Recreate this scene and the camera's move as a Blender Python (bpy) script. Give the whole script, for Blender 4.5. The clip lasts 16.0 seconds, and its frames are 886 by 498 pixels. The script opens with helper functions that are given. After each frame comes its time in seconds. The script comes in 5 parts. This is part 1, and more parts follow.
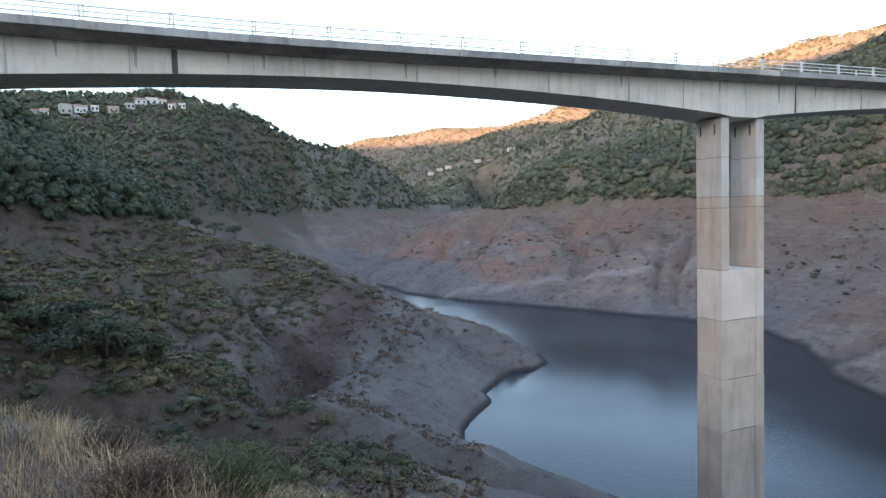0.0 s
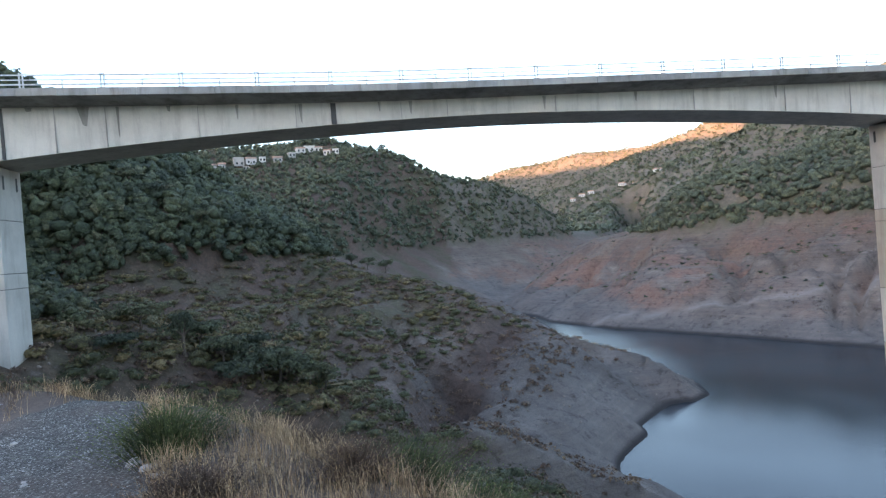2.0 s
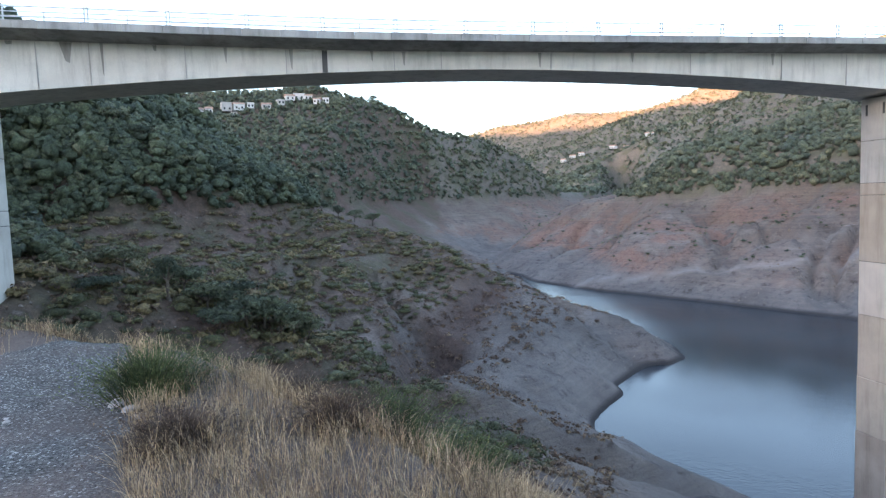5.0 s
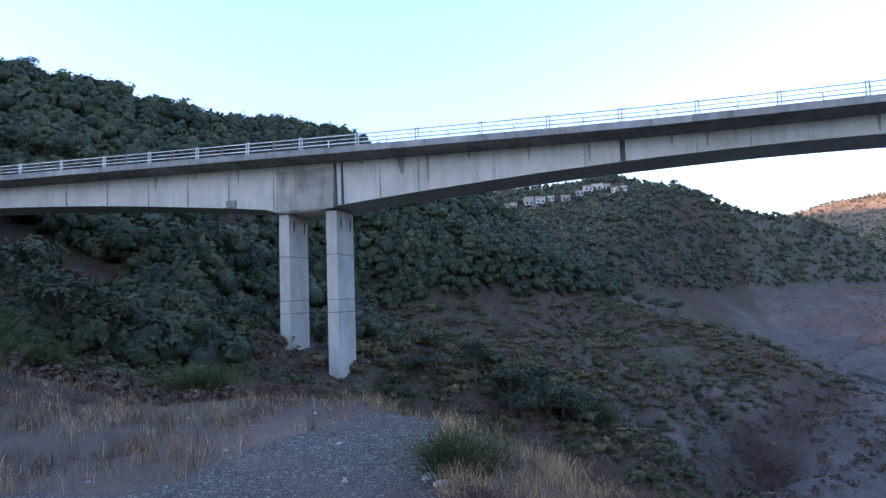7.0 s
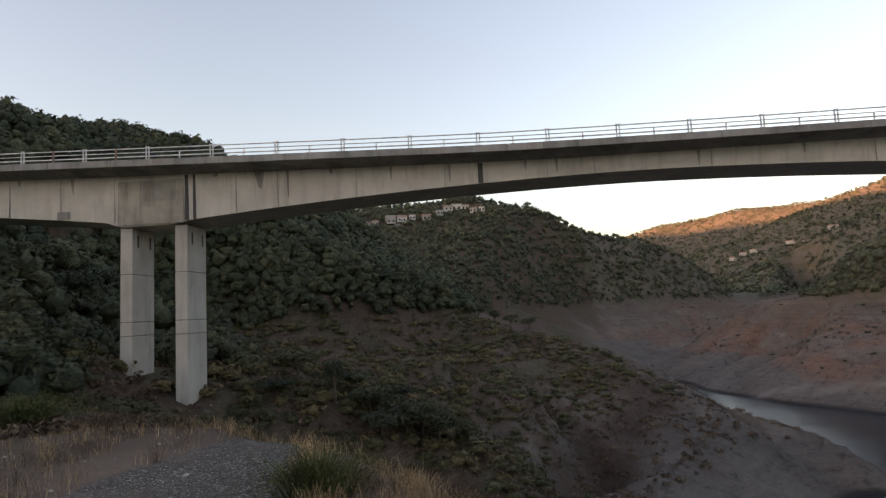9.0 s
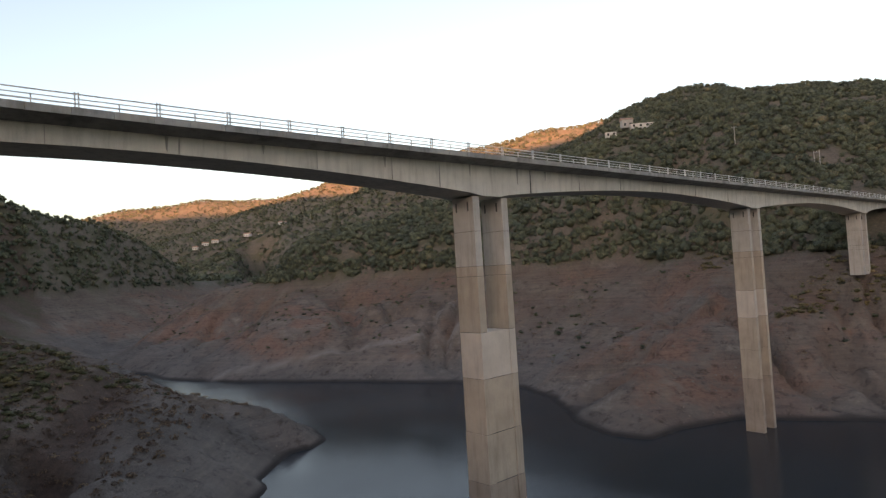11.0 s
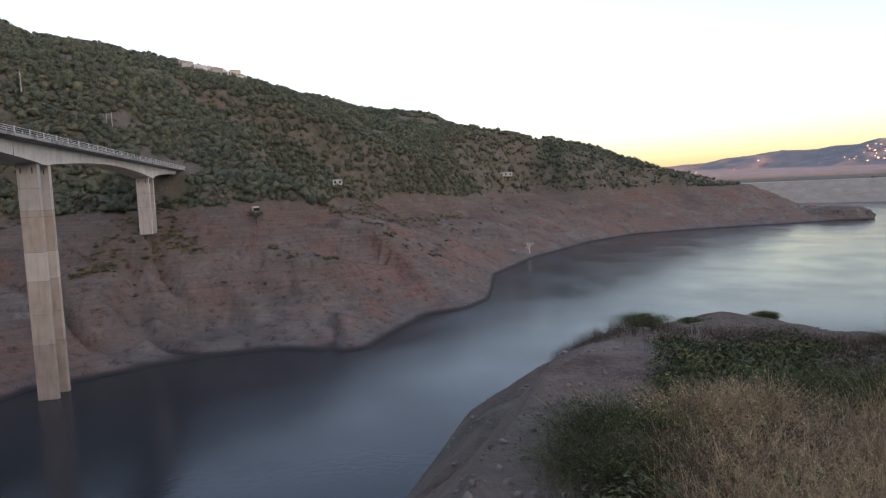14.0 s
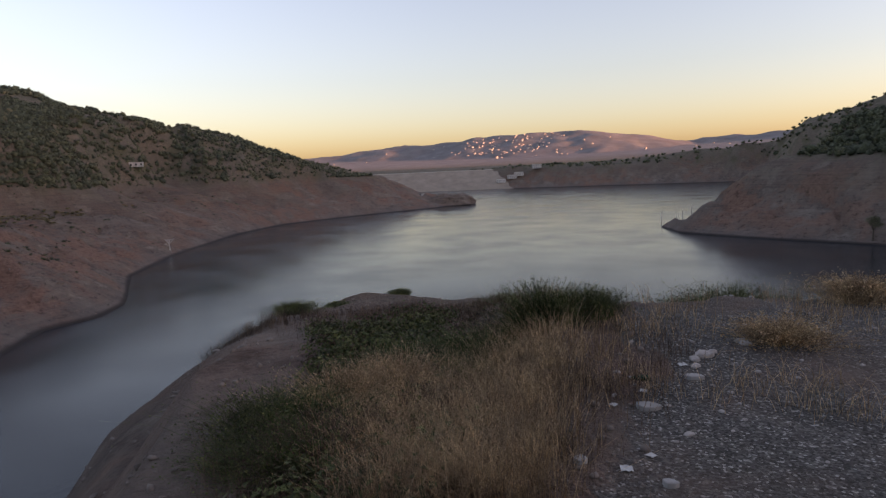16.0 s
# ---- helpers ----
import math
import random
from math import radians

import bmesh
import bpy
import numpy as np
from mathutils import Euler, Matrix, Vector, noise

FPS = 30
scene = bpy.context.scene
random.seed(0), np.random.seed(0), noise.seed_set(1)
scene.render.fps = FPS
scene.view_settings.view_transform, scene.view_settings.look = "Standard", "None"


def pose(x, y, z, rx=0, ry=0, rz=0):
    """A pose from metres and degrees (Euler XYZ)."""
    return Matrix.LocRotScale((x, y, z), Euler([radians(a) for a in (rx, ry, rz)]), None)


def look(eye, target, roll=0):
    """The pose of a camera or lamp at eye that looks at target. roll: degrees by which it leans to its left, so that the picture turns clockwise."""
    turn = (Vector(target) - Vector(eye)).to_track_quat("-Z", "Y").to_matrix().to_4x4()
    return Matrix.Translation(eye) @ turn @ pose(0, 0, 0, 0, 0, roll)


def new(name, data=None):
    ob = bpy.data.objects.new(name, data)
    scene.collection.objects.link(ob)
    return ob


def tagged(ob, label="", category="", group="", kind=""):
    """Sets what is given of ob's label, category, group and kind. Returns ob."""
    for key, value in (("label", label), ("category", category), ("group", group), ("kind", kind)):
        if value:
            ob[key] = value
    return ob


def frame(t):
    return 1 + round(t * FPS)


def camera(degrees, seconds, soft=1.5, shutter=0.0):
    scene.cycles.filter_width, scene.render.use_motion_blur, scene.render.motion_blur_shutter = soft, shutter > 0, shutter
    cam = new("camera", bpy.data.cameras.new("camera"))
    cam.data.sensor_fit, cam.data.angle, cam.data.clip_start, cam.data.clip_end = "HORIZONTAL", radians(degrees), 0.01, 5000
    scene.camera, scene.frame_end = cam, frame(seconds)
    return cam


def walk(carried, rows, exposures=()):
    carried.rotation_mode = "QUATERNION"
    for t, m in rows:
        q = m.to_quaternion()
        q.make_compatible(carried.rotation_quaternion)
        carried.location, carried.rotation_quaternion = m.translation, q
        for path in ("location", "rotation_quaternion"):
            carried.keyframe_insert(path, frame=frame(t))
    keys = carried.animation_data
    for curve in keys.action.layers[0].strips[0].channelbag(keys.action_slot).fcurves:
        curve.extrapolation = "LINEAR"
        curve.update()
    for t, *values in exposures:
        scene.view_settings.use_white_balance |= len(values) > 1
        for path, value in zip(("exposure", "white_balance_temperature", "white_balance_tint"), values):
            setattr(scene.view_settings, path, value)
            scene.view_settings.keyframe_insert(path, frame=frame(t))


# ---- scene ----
cam = camera(70.37, 16.0, soft=1.3, shutter=0.0)
EYE = Vector((0.0, 0.0, 36.0))
# seconds, heading, pitch, roll
PATH = [
    (0, -21.50, -3.60, 1.80),
    (0.5, -18.08, -4.15, 2.17),
    (1, -12.18, -3.98, 3.00),
    (1.5, -8.66, -2.21, 4.26),
    (2, -8.53, -0.23, 4.36),
    (2.5, -7.16, -0.09, 4.50),
    (3, -8.65, -1.85, 4.16),
    (3.5, -7.81, -2.79, 3.20),
    (3.7, -10.92, -3.21, 1.60),
    (5.8, -5.45, -4.47, 3.35),
    (6, -0.15, -3.64, 3.62),
    (6.5, 10.67, -0.23, 3.90),
    (7, 17.05, 4.65, 2.01),
    (7.5, 18.98, 7.59, 1.68),
    (8, 19.78, 9.17, 2.83),
    (8.5, 17.84, 7.65, 2.63),
    (9, 4.49, 5.76, 2.72),
    (9.5, -8.38, 4.60, 0.96),
    (10, -22.14, 4.31, 0.41),
    (10.2, -27.00, 4.26, 1.29),
    (12.3, -60.77, -4.06, 1.31),
    (12.5, -64.59, -4.86, 0.86),
    (13, -80.19, -6.19, 3.46),
    (13.5, -89.04, -6.34, 3.94),
    (14, -100.62, -4.78, 2.32),
    (14.5, -111.22, -5.31, 3.61),
    (15, -117.23, -5.60, 5.77),
    (15.5, -124.48, -5.23, 2.89),
    (16, -132.18, -6.94, 2.57),
]
AHEAD = {0.0: 1.2}                  # steps taken forward, metres
walk(cam, [(t, pose(EYE.x - AHEAD.get(t, 0) * math.sin(radians(y)), EYE.y + AHEAD.get(t, 0) * math.cos(radians(y)), EYE.z, 90 + p, r, y)) for t, y, p, r in PATH],
     exposures=[(0.0, 2.25, 6250, 16), (2.0, 2.25, 6200, 16), (2.5, 1.7, 6300, 16), (3.0, 2.2, 6250, 16), (3.7, 2.2, 6100, 16), (5.8, 2.75, 6150, 17), (6.4, 2.65, 5950, 17), (7.0, 1.8, 5250, 23), (7.6, 1.05, 7900, 28), (8.6, 1.05, 8200, 28), (9.5, 0.85, 8400, 24), (10.2, 0.55, 8500, 24), (12.3, 2.22, 6700, 20), (13.3, 2.15, 6700, 22),
                (14.0, 1.35, 7000, 26), (14.6, 0.76, 7300, 34), (16.0, 0.68, 7500, 34)])

# ---- world, sun ----
SUN_A, SUN_EL = 240.0, 3.0          # clockwise from +y, degrees above the horizon
world = bpy.data.worlds.new("World")
scene.world = world
world.use_nodes = True
wn = world.node_tree
wn.nodes.clear()
sky = wn.nodes.new("ShaderNodeTexSky")
sky.sky_type = 'NISHITA'
sky.sun_disc = False
sky.sun_elevation = radians(SUN_EL)
sky.sun_rotation = radians(SUN_A)
sky.altitude = 300
sky.air_density = 1.0
sky.dust_density = 2.0
sky.ozone_density = 2.0
bg = wn.nodes.new("ShaderNodeBackground")
bg.inputs["Strength"].default_value = 0.45
wout = wn.nodes.new("ShaderNodeOutputWorld")
hs = wn.nodes.new("ShaderNodeHueSaturation")   # thin evening haze
hs.inputs["Saturation"].default_value = 0.8
wn.links.new(sky.outputs[0], hs.inputs["Color"])
wn.links.new(hs.outputs[0], bg.inputs[0])
wn.links.new(bg.outputs[0], wout.inputs[0])
sun_data = bpy.data.lights.new("sun", 'SUN')
sun_data.energy = 8.0
sun_data.angle = radians(0.5)
sun_data.color = (1.0, 0.50, 0.27)
sun = new("sun", sun_data)
sa, se = radians(SUN_A), radians(SUN_EL)
sun.matrix_world = look((0, 0, 300), (-math.sin(sa) * math.cos(se) * 100, -math.cos(sa) * math.cos(se) * 100, 300 - math.sin(se) * 100))


# ---- materials ----
def material(name):
    m = bpy.data.materials.new(name)
    m.use_nodes = True
    return m, m.node_tree, m.node_tree.nodes["Principled BSDF"]


def node(nt, kind, **values):
    n = nt.nodes.new(kind)
    for k, v in values.items():
        n.inputs[k].default_value = v
    return n


def noise_tex(nt, vec, scale, detail=6.0, rough=0.6):
    n = node(nt, "ShaderNodeTexNoise", Scale=scale, Detail=detail, Roughness=rough)
    nt.links.new(vec, n.inputs["Vector"])
    return n.outputs["Fac"]


def ramp(nt, fac, stops):
    r = nt.nodes.new("ShaderNodeValToRGB")
    el = r.color_ramp.elements
    while len(el) < len(stops):
        el.new(0.5)
    for e, (p, c) in zip(el, stops):
        e.position = p
        e.color = (*c, 1) if len(c) == 3 else c
    nt.links.new(fac, r.inputs[0])
    return r.outputs[0]


def mix(nt, fac, a, b, mode='MIX'):
    n = nt.nodes.new("ShaderNodeMix")
    n.data_type, n.blend_type = 'RGBA', mode
    for sock, v in ((n.inputs[0], fac), (n.inputs[6], a), (n.inputs[7], b)):
        if isinstance(v, bpy.types.NodeSocket):
            nt.links.new(v, sock)
        elif isinstance(v, tuple):
            sock.default_value = (*v, 1)
        else:
            sock.default_value = v
    return n.outputs[2]


def maths(nt, op, a, b=None, c=None):
    n = nt.nodes.new("ShaderNodeMath")
    n.operation = op
    for i, v in enumerate((a, b, c)):
        if v is None:
            continue
        if isinstance(v, bpy.types.NodeSocket):
            nt.links.new(v, n.inputs[i])
        else:
            n.inputs[i].default_value = v
    return n.outputs[0]


def rng_map(nt, v, a, b, lo=0.0, hi=1.0):
    n = nt.nodes.new("ShaderNodeMapRange")
    n.interpolation_type = 'SMOOTHSTEP'
    nt.links.new(v, n.inputs[0])
    for i, x in zip((1, 2, 3, 4), (a, b, lo, hi)):
        n.inputs[i].default_value = x
    return n.outputs[0]


def bump(nt, bsdf, height, strength, dist):
    b = node(nt, "ShaderNodeBump", Strength=strength, Distance=dist)
    nt.links.new(height, b.inputs["Height"])
    nt.links.new(b.outputs[0], bsdf.inputs["Normal"])


def make_ground():
    m, nt, b = material("ground_soil")
    geo = nt.nodes.new("ShaderNodeNewGeometry")
    pos = geo.outputs["Position"]
    sep = nt.nodes.new("ShaderNodeSeparateXYZ")
    nt.links.new(pos, sep.inputs[0])
    z = sep.outputs[2]
    big = noise_tex(nt, pos, 0.012, 4)
    mid = noise_tex(nt, pos, 0.07, 6)
    fine = noise_tex(nt, pos, 0.9, 8, 0.7)
    grit = noise_tex(nt, pos, 9.0, 6, 0.7)
    # bare bank: grey mud below, brown and red earth above
    grey = ramp(nt, mid, [(0.3, (0.098, 0.086, 0.078)), (0.7, (0.172, 0.152, 0.138))])
    brown = ramp(nt, mid, [(0.3, (0.112, 0.089, 0.074)), (0.55, (0.166, 0.132, 0.110)), (0.72, (0.225, 0.180, 0.150))])
    md = nt.nodes.new("ShaderNodeAttribute")
    md.attribute_name = "mud"
    rd = nt.nodes.new("ShaderNodeAttribute")
    rd.attribute_name = "red"
    patch = noise_tex(nt, pos, 0.06, 6, 0.7)
    rust = ramp(nt, fine, [(0.3, (0.142, 0.084, 0.062)), (0.7, (0.255, 0.153, 0.113))])
    pale = ramp(nt, fine, [(0.3, (0.15, 0.122, 0.102)), (0.7, (0.26, 0.215, 0.18))])
    earth = mix(nt, maths(nt, 'MULTIPLY', rd.outputs["Fac"], rng_map(nt, patch, 0.42, 0.58)), brown, rust)
    earth = mix(nt, rng_map(nt, patch, 0.44, 0.34), earth, pale)
    bank = mix(nt, maths(nt, 'MULTIPLY', md.outputs["Fac"], 0.85), earth, grey)
    # strand lines left by the falling water
    zl = node(nt, "ShaderNodeCombineXYZ")
    nt.links.new(maths(nt, 'MULTIPLY', maths(nt, 'ADD', z, maths(nt, 'MULTIPLY', mid, 1.5)), 1.0), zl.inputs[2])
    strands = noise_tex(nt, zl.outputs[0], 1.1, 6, 0.75)
    bank = mix(nt, 0.5, bank, ramp(nt, strands, [(0.3, (0.45, 0.44, 0.43)), (0.5, (1, 1, 1)), (0.70, (1.5, 1.45, 1.4))]), 'MULTIPLY')
    peb = noise_tex(nt, pos, 0.35, 8, 0.75)
    bank = mix(nt, 0.8, bank, ramp(nt, peb, [(0.34, (0.36, 0.33, 0.31)), (0.46, (1, 1, 1)), (0.60, (1.1, 1.08, 1.05)), (0.70, (1.6, 1.55, 1.5))]), 'MULTIPLY')
    wet = rng_map(nt, z, 0.15, 1.1)
    bank = mix(nt, wet, (0.035, 0.03, 0.028), bank)
    # hill floor above the high-water line
    floor_c = ramp(nt, fine, [(0.3, (0.105, 0.092, 0.073)), (0.55, (0.180, 0.155, 0.122)), (0.75, (0.27, 0.230, 0.182))])
    green = ramp(nt, mid, [(0.35, (0.065, 0.072, 0.048)), (0.65, (0.12, 0.112, 0.074))])
    hill = mix(nt, rng_map(nt, mid, 0.46, 0.64), floor_c, green)
    ht = nt.nodes.new("ShaderNodeAttribute")
    ht.attribute_name = "hilly"
    col = mix(nt, ht.outputs["Fac"], bank, hill)
    # far limestone mountain, with distance haze painted in as blue-grey
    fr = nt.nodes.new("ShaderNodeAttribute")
    fr.attribute_name = "limestone_haze"
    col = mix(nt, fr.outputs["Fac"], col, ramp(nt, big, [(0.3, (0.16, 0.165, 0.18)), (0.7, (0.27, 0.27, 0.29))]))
    # paler straw tone that boosts the sunlit look of the far crests
    dr = nt.nodes.new("ShaderNodeAttribute")
    dr.attribute_name = "dry"
    col = mix(nt, dr.outputs["Fac"], col, ramp(nt, mid, [(0.3, (0.16, 0.13, 0.09)), (0.7, (0.34, 0.27, 0.19))]))
    # scrub stubble on the bench
    sc = nt.nodes.new("ShaderNodeAttribute")
    sc.attribute_name = "scrub"
    stub = mix(nt, rng_map(nt, mid, 0.4, 0.62), ramp(nt, fine, [(0.35, (0.070, 0.050, 0.040)), (0.6, (0.138, 0.092, 0.070)), (0.8, (0.21, 0.155, 0.115))]), ramp(nt, fine, [(0.35, (0.055, 0.050, 0.032)), (0.6, (0.105, 0.090, 0.055)), (0.8, (0.18, 0.145, 0.090))]))
    col = mix(nt, maths(nt, 'MINIMUM', maths(nt, 'MULTIPLY', sc.outputs["Fac"], rng_map(nt, fine, 0.22, 0.52)), 1.0), col, stub)
    wd = nt.nodes.new("ShaderNodeAttribute")
    wd.attribute_name = "weedy"
    col = mix(nt, maths(nt, 'MULTIPLY', wd.outputs["Fac"], 0.9), col, ramp(nt, fine, [(0.3, (0.045, 0.032, 0.027)), (0.6, (0.098, 0.062, 0.048)), (0.8, (0.16, 0.11, 0.085))]))
    tk = nt.nodes.new("ShaderNodeAttribute")
    tk.attribute_name = "track"
    col = mix(nt, maths(nt, 'MULTIPLY', tk.outputs["Fac"], 0.6), col, (0.27, 0.235, 0.21))
    # gravel pad
    gr = nt.nodes.new("ShaderNodeAttribute")
    gr.attribute_name = "gravel"
    vor = node(nt, "ShaderNodeTexVoronoi", Scale=42.0)
    nt.links.new(pos, vor.inputs["Vector"])
    sepc = nt.nodes.new("ShaderNodeSeparateColor")
    nt.links.new(vor.outputs["Color"], sepc.inputs[0])
    grav = ramp(nt, sepc.outputs[0], [(0.1, (0.068, 0.064, 0.058)), (0.6, (0.135, 0.129, 0.118)), (0.9, (0.213, 0.204, 0.189)), (0.97, (0.484, 0.474, 0.446))])
    grav = mix(nt, 0.8, grav, ramp(nt, fine, [(0.3, (0.6, 0.58, 0.55)), (0.7, (1.1, 1.1, 1.1))]), 'MULTIPLY')
    col = mix(nt, gr.outputs["Fac"], col, grav)
    col = mix(nt, 0.7, col, ramp(nt, grit, [(0.3, (0.72, 0.72, 0.72)), (0.7, (1.25, 1.25, 1.25))]), 'MULTIPLY')
    nt.links.new(col, b.inputs["Base Color"])
    b.inputs["Roughness"].default_value = 0.95
    b.inputs["Specular IOR Level"].default_value = 0.2
    hgt = maths(nt, 'ADD', maths(nt, 'MULTIPLY', fine, 1.0), maths(nt, 'MULTIPLY', grit, 0.12))
    hgt = maths(nt, 'ADD', hgt, maths(nt, 'MULTIPLY', strands, 0.12))
    hgt = maths(nt, 'ADD', hgt, maths(nt, 'MULTIPLY', peb, 2.2))
    bump(nt, b, hgt, 0.8, 0.5)
    return m


def make_concrete(name, light, dark, stain=0.5):
    m, nt, b = material(name)
    geo = nt.nodes.new("ShaderNodeNewGeometry")
    pos = geo.outputs["Position"]
    mp = nt.nodes.new("ShaderNodeMapping")
    mp.inputs["Scale"].default_value = (1, 1, 0.12)
    nt.links.new(pos, mp.inputs[0])
    streak = noise_tex(nt, mp.outputs[0], 1.3, 6, 0.65)
    patch = noise_tex(nt, pos, 0.35, 5, 0.6)
    grain = noise_tex(nt, pos, 14.0, 5, 0.7)
    col = ramp(nt, patch, [(0.3, dark), (0.65, light)])
    col = mix(nt, stain, col, ramp(nt, streak, [(0.3, (0.55, 0.53, 0.5)), (0.5, (1, 1, 1)), (0.75, (1.12, 1.1, 1.05))]), 'MULTIPLY')
    col = mix(nt, 0.5, col, ramp(nt, grain, [(0.3, (0.8, 0.8, 0.8)), (0.7, (1.15, 1.15, 1.15))]), 'MULTIPLY')
    nt.links.new(col, b.inputs["Base Color"])
    b.inputs["Roughness"].default_value = 0.9
    bump(nt, b, maths(nt, 'ADD', grain, streak), 0.25, 0.03)
    return m


def make_plain(name, color, rough=0.8, vary=0.35, scale=3.0, metal=0.0):
    m, nt, b = material(name)
    geo = nt.nodes.new("ShaderNodeNewGeometry")
    n1 = noise_tex(nt, geo.outputs["Position"], scale, 6, 0.65)
    lo = tuple(c * (1 - vary) for c in color)
    hi = tuple(min(1, c * (1 + vary)) for c in color)
    nt.links.new(ramp(nt, n1, [(0.3, lo), (0.7, hi)]), b.inputs["Base Color"])
    b.inputs["Roughness"].default_value = rough
    b.inputs["Metallic"].default_value = metal
    bump(nt, b, n1, 0.2, 0.02)
    return m


def make_leaf(name, stops, rough=0.75):
    """Foliage that varies from clump to clump and from hillside to hillside."""
    m, nt, b = material(name)
    geo = nt.nodes.new("ShaderNodeNewGeometry")
    isl = geo.outputs["Random Per Island"]
    tint = nt.nodes.new("ShaderNodeAttribute")
    tint.attribute_name = "tint"
    rnd = maths(nt, 'ADD', maths(nt, 'MULTIPLY', isl, 0.35), maths(nt, 'MULTIPLY', tint.outputs["Fac"], 0.65))
    big = noise_tex(nt, geo.outputs["Position"], 0.05, 4)
    sml = noise_tex(nt, geo.outputs["Position"], 2.2, 6, 0.75)
    v = maths(nt, 'ADD', maths(nt, 'MULTIPLY', rnd, 0.65), maths(nt, 'MULTIPLY', big, 0.35))
    col = ramp(nt, v, stops)
    col = mix(nt, 0.8, col, ramp(nt, sml, [(0.36, (0.3, 0.3, 0.32)), (0.5, (0.9, 0.9, 0.9)), (0.66, (1.75, 1.75, 1.6))]), 'MULTIPLY')
    nt.links.new(col, b.inputs["Base Color"])
    b.inputs["Roughness"].default_value = rough
    b.inputs["Specular IOR Level"].default_value = 0.25
    bump(nt, b, sml, 0.9, 0.6)
    return m


def make_water():
    m, nt, b = material("lake_water")
    geo = nt.nodes.new("ShaderNodeNewGeometry")
    pos = geo.outputs["Position"]
    w1 = noise_tex(nt, pos, 0.8, 4, 0.6)
    w2 = noise_tex(nt, pos, 0.03, 3)
    b.inputs["Base Color"].default_value = (0.022, 0.026, 0.030, 1)
    nt.links.new(ramp(nt, w2, [(0.35, (0.12, 0.12, 0.12)), (0.65, (0.22, 0.22, 0.22))]), b.inputs["Roughness"])
    b.inputs["IOR"].default_value = 1.33
    b.inputs["Specular IOR Level"].default_value = 0.24
    bump(nt, b, w1, 0.28, 0.10)
    return m


GROUND = make_ground()
CONCRETE = make_concrete("concrete_girder", (0.63, 0.60, 0.535), (0.50, 0.475, 0.42), 0.55)
CONCRETE_PIER = make_concrete("concrete_pier", (0.50, 0.47, 0.42), (0.39, 0.36, 0.315), 0.45)
CONCRETE_TAN = make_concrete("concrete_tan", (0.46, 0.385, 0.305), (0.36, 0.30, 0.235), 0.45)
CONCRETE_SEAM = make_concrete("concrete_seam", (0.40, 0.385, 0.35), (0.30, 0.285, 0.26), 0.6)
CONCRETE_OLD = make_concrete("concrete_old_panel", (0.46, 0.43, 0.37), (0.24, 0.225, 0.195), 0.9)
CONCRETE_LOW = make_concrete("concrete_stained", (0.38, 0.31, 0.25), (0.28, 0.225, 0.18), 0.5)
CONCRETE_PALE = make_concrete("concrete_washed", (0.58, 0.51, 0.435), (0.48, 0.42, 0.355), 0.3)
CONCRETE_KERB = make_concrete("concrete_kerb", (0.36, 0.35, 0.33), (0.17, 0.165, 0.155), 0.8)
CONCRETE_STREAK = make_concrete("concrete_dirty", (0.36, 0.345, 0.31), (0.22, 0.21, 0.19), 0.8)
CONCRETE_DARK = make_concrete("concrete_damp", (0.10, 0.098, 0.095), (0.06, 0.058, 0.056), 0.6)
RAIL_WHITE = make_plain("rail_paint", (0.55, 0.55, 0.53), 0.55, 0.25, 2.0)
RAIL_RUST = make_plain("rail_rust", (0.22, 0.15, 0.11), 0.8, 0.4, 4.0)
ASPHALT = make_plain("asphalt", (0.05, 0.05, 0.052), 0.9, 0.3, 1.0)
TREE_LEAF = make_leaf("oak_foliage", [(0.2, (0.042, 0.053, 0.036)), (0.45, (0.072, 0.086, 0.052)), (0.62, (0.104, 0.116, 0.062)), (0.78, (0.138, 0.132, 0.074)), (0.92, (0.18, 0.140, 0.092))])
# TREE_LEAF lightened for the hillsides; their brighter, hazier look is in the colour
HILL_LEAF_LIGHTENED = make_leaf("hill_foliage_lightened", [(0.2, (0.058, 0.070, 0.050)), (0.45, (0.094, 0.108, 0.070)), (0.62, (0.128, 0.136, 0.082)), (0.78, (0.170, 0.158, 0.098)), (0.92, (0.24, 0.180, 0.120))])
BUSH_LEAF = make_leaf("scrub_foliage", [(0.2, (0.058, 0.064, 0.034)), (0.5, (0.104, 0.106, 0.052)), (0.8, (0.185, 0.155, 0.078))])
WATER = make_water()
DRY_LEAF = make_leaf("dry_scrub", [(0.2, (0.084, 0.055, 0.041)), (0.5, (0.150, 0.096, 0.065)), (0.8, (0.240, 0.168, 0.102))])
OCHRE_LEAF = make_leaf("ochre_scrub", [(0.2, (0.082, 0.076, 0.036)), (0.5, (0.150, 0.128, 0.058)), (0.8, (0.25, 0.175, 0.088))])
STRAW = make_leaf("dry_grass", [(0.2, (0.358, 0.222, 0.122)), (0.5, (0.573, 0.394, 0.222)), (0.8, (0.774, 0.573, 0.344))], 0.8)
BROOM = make_leaf("broom_green", [(0.2, (0.054, 0.072, 0.026)), (0.5, (0.102, 0.126, 0.042)), (0.8, (0.204, 0.204, 0.072))])
BARK = make_plain("bark", (0.11, 0.085, 0.065), 0.9, 0.4, 6.0)
DEADWOOD = make_plain("bleached_wood", (0.5, 0.47, 0.43), 0.8, 0.25, 5.0)
PLASTER = make_plain("house_plaster", (0.52, 0.49, 0.455), 0.85, 0.2, 0.4)
PLASTER_GREY = make_plain("house_block", (0.38, 0.35, 0.32), 0.9, 0.2, 0.4)
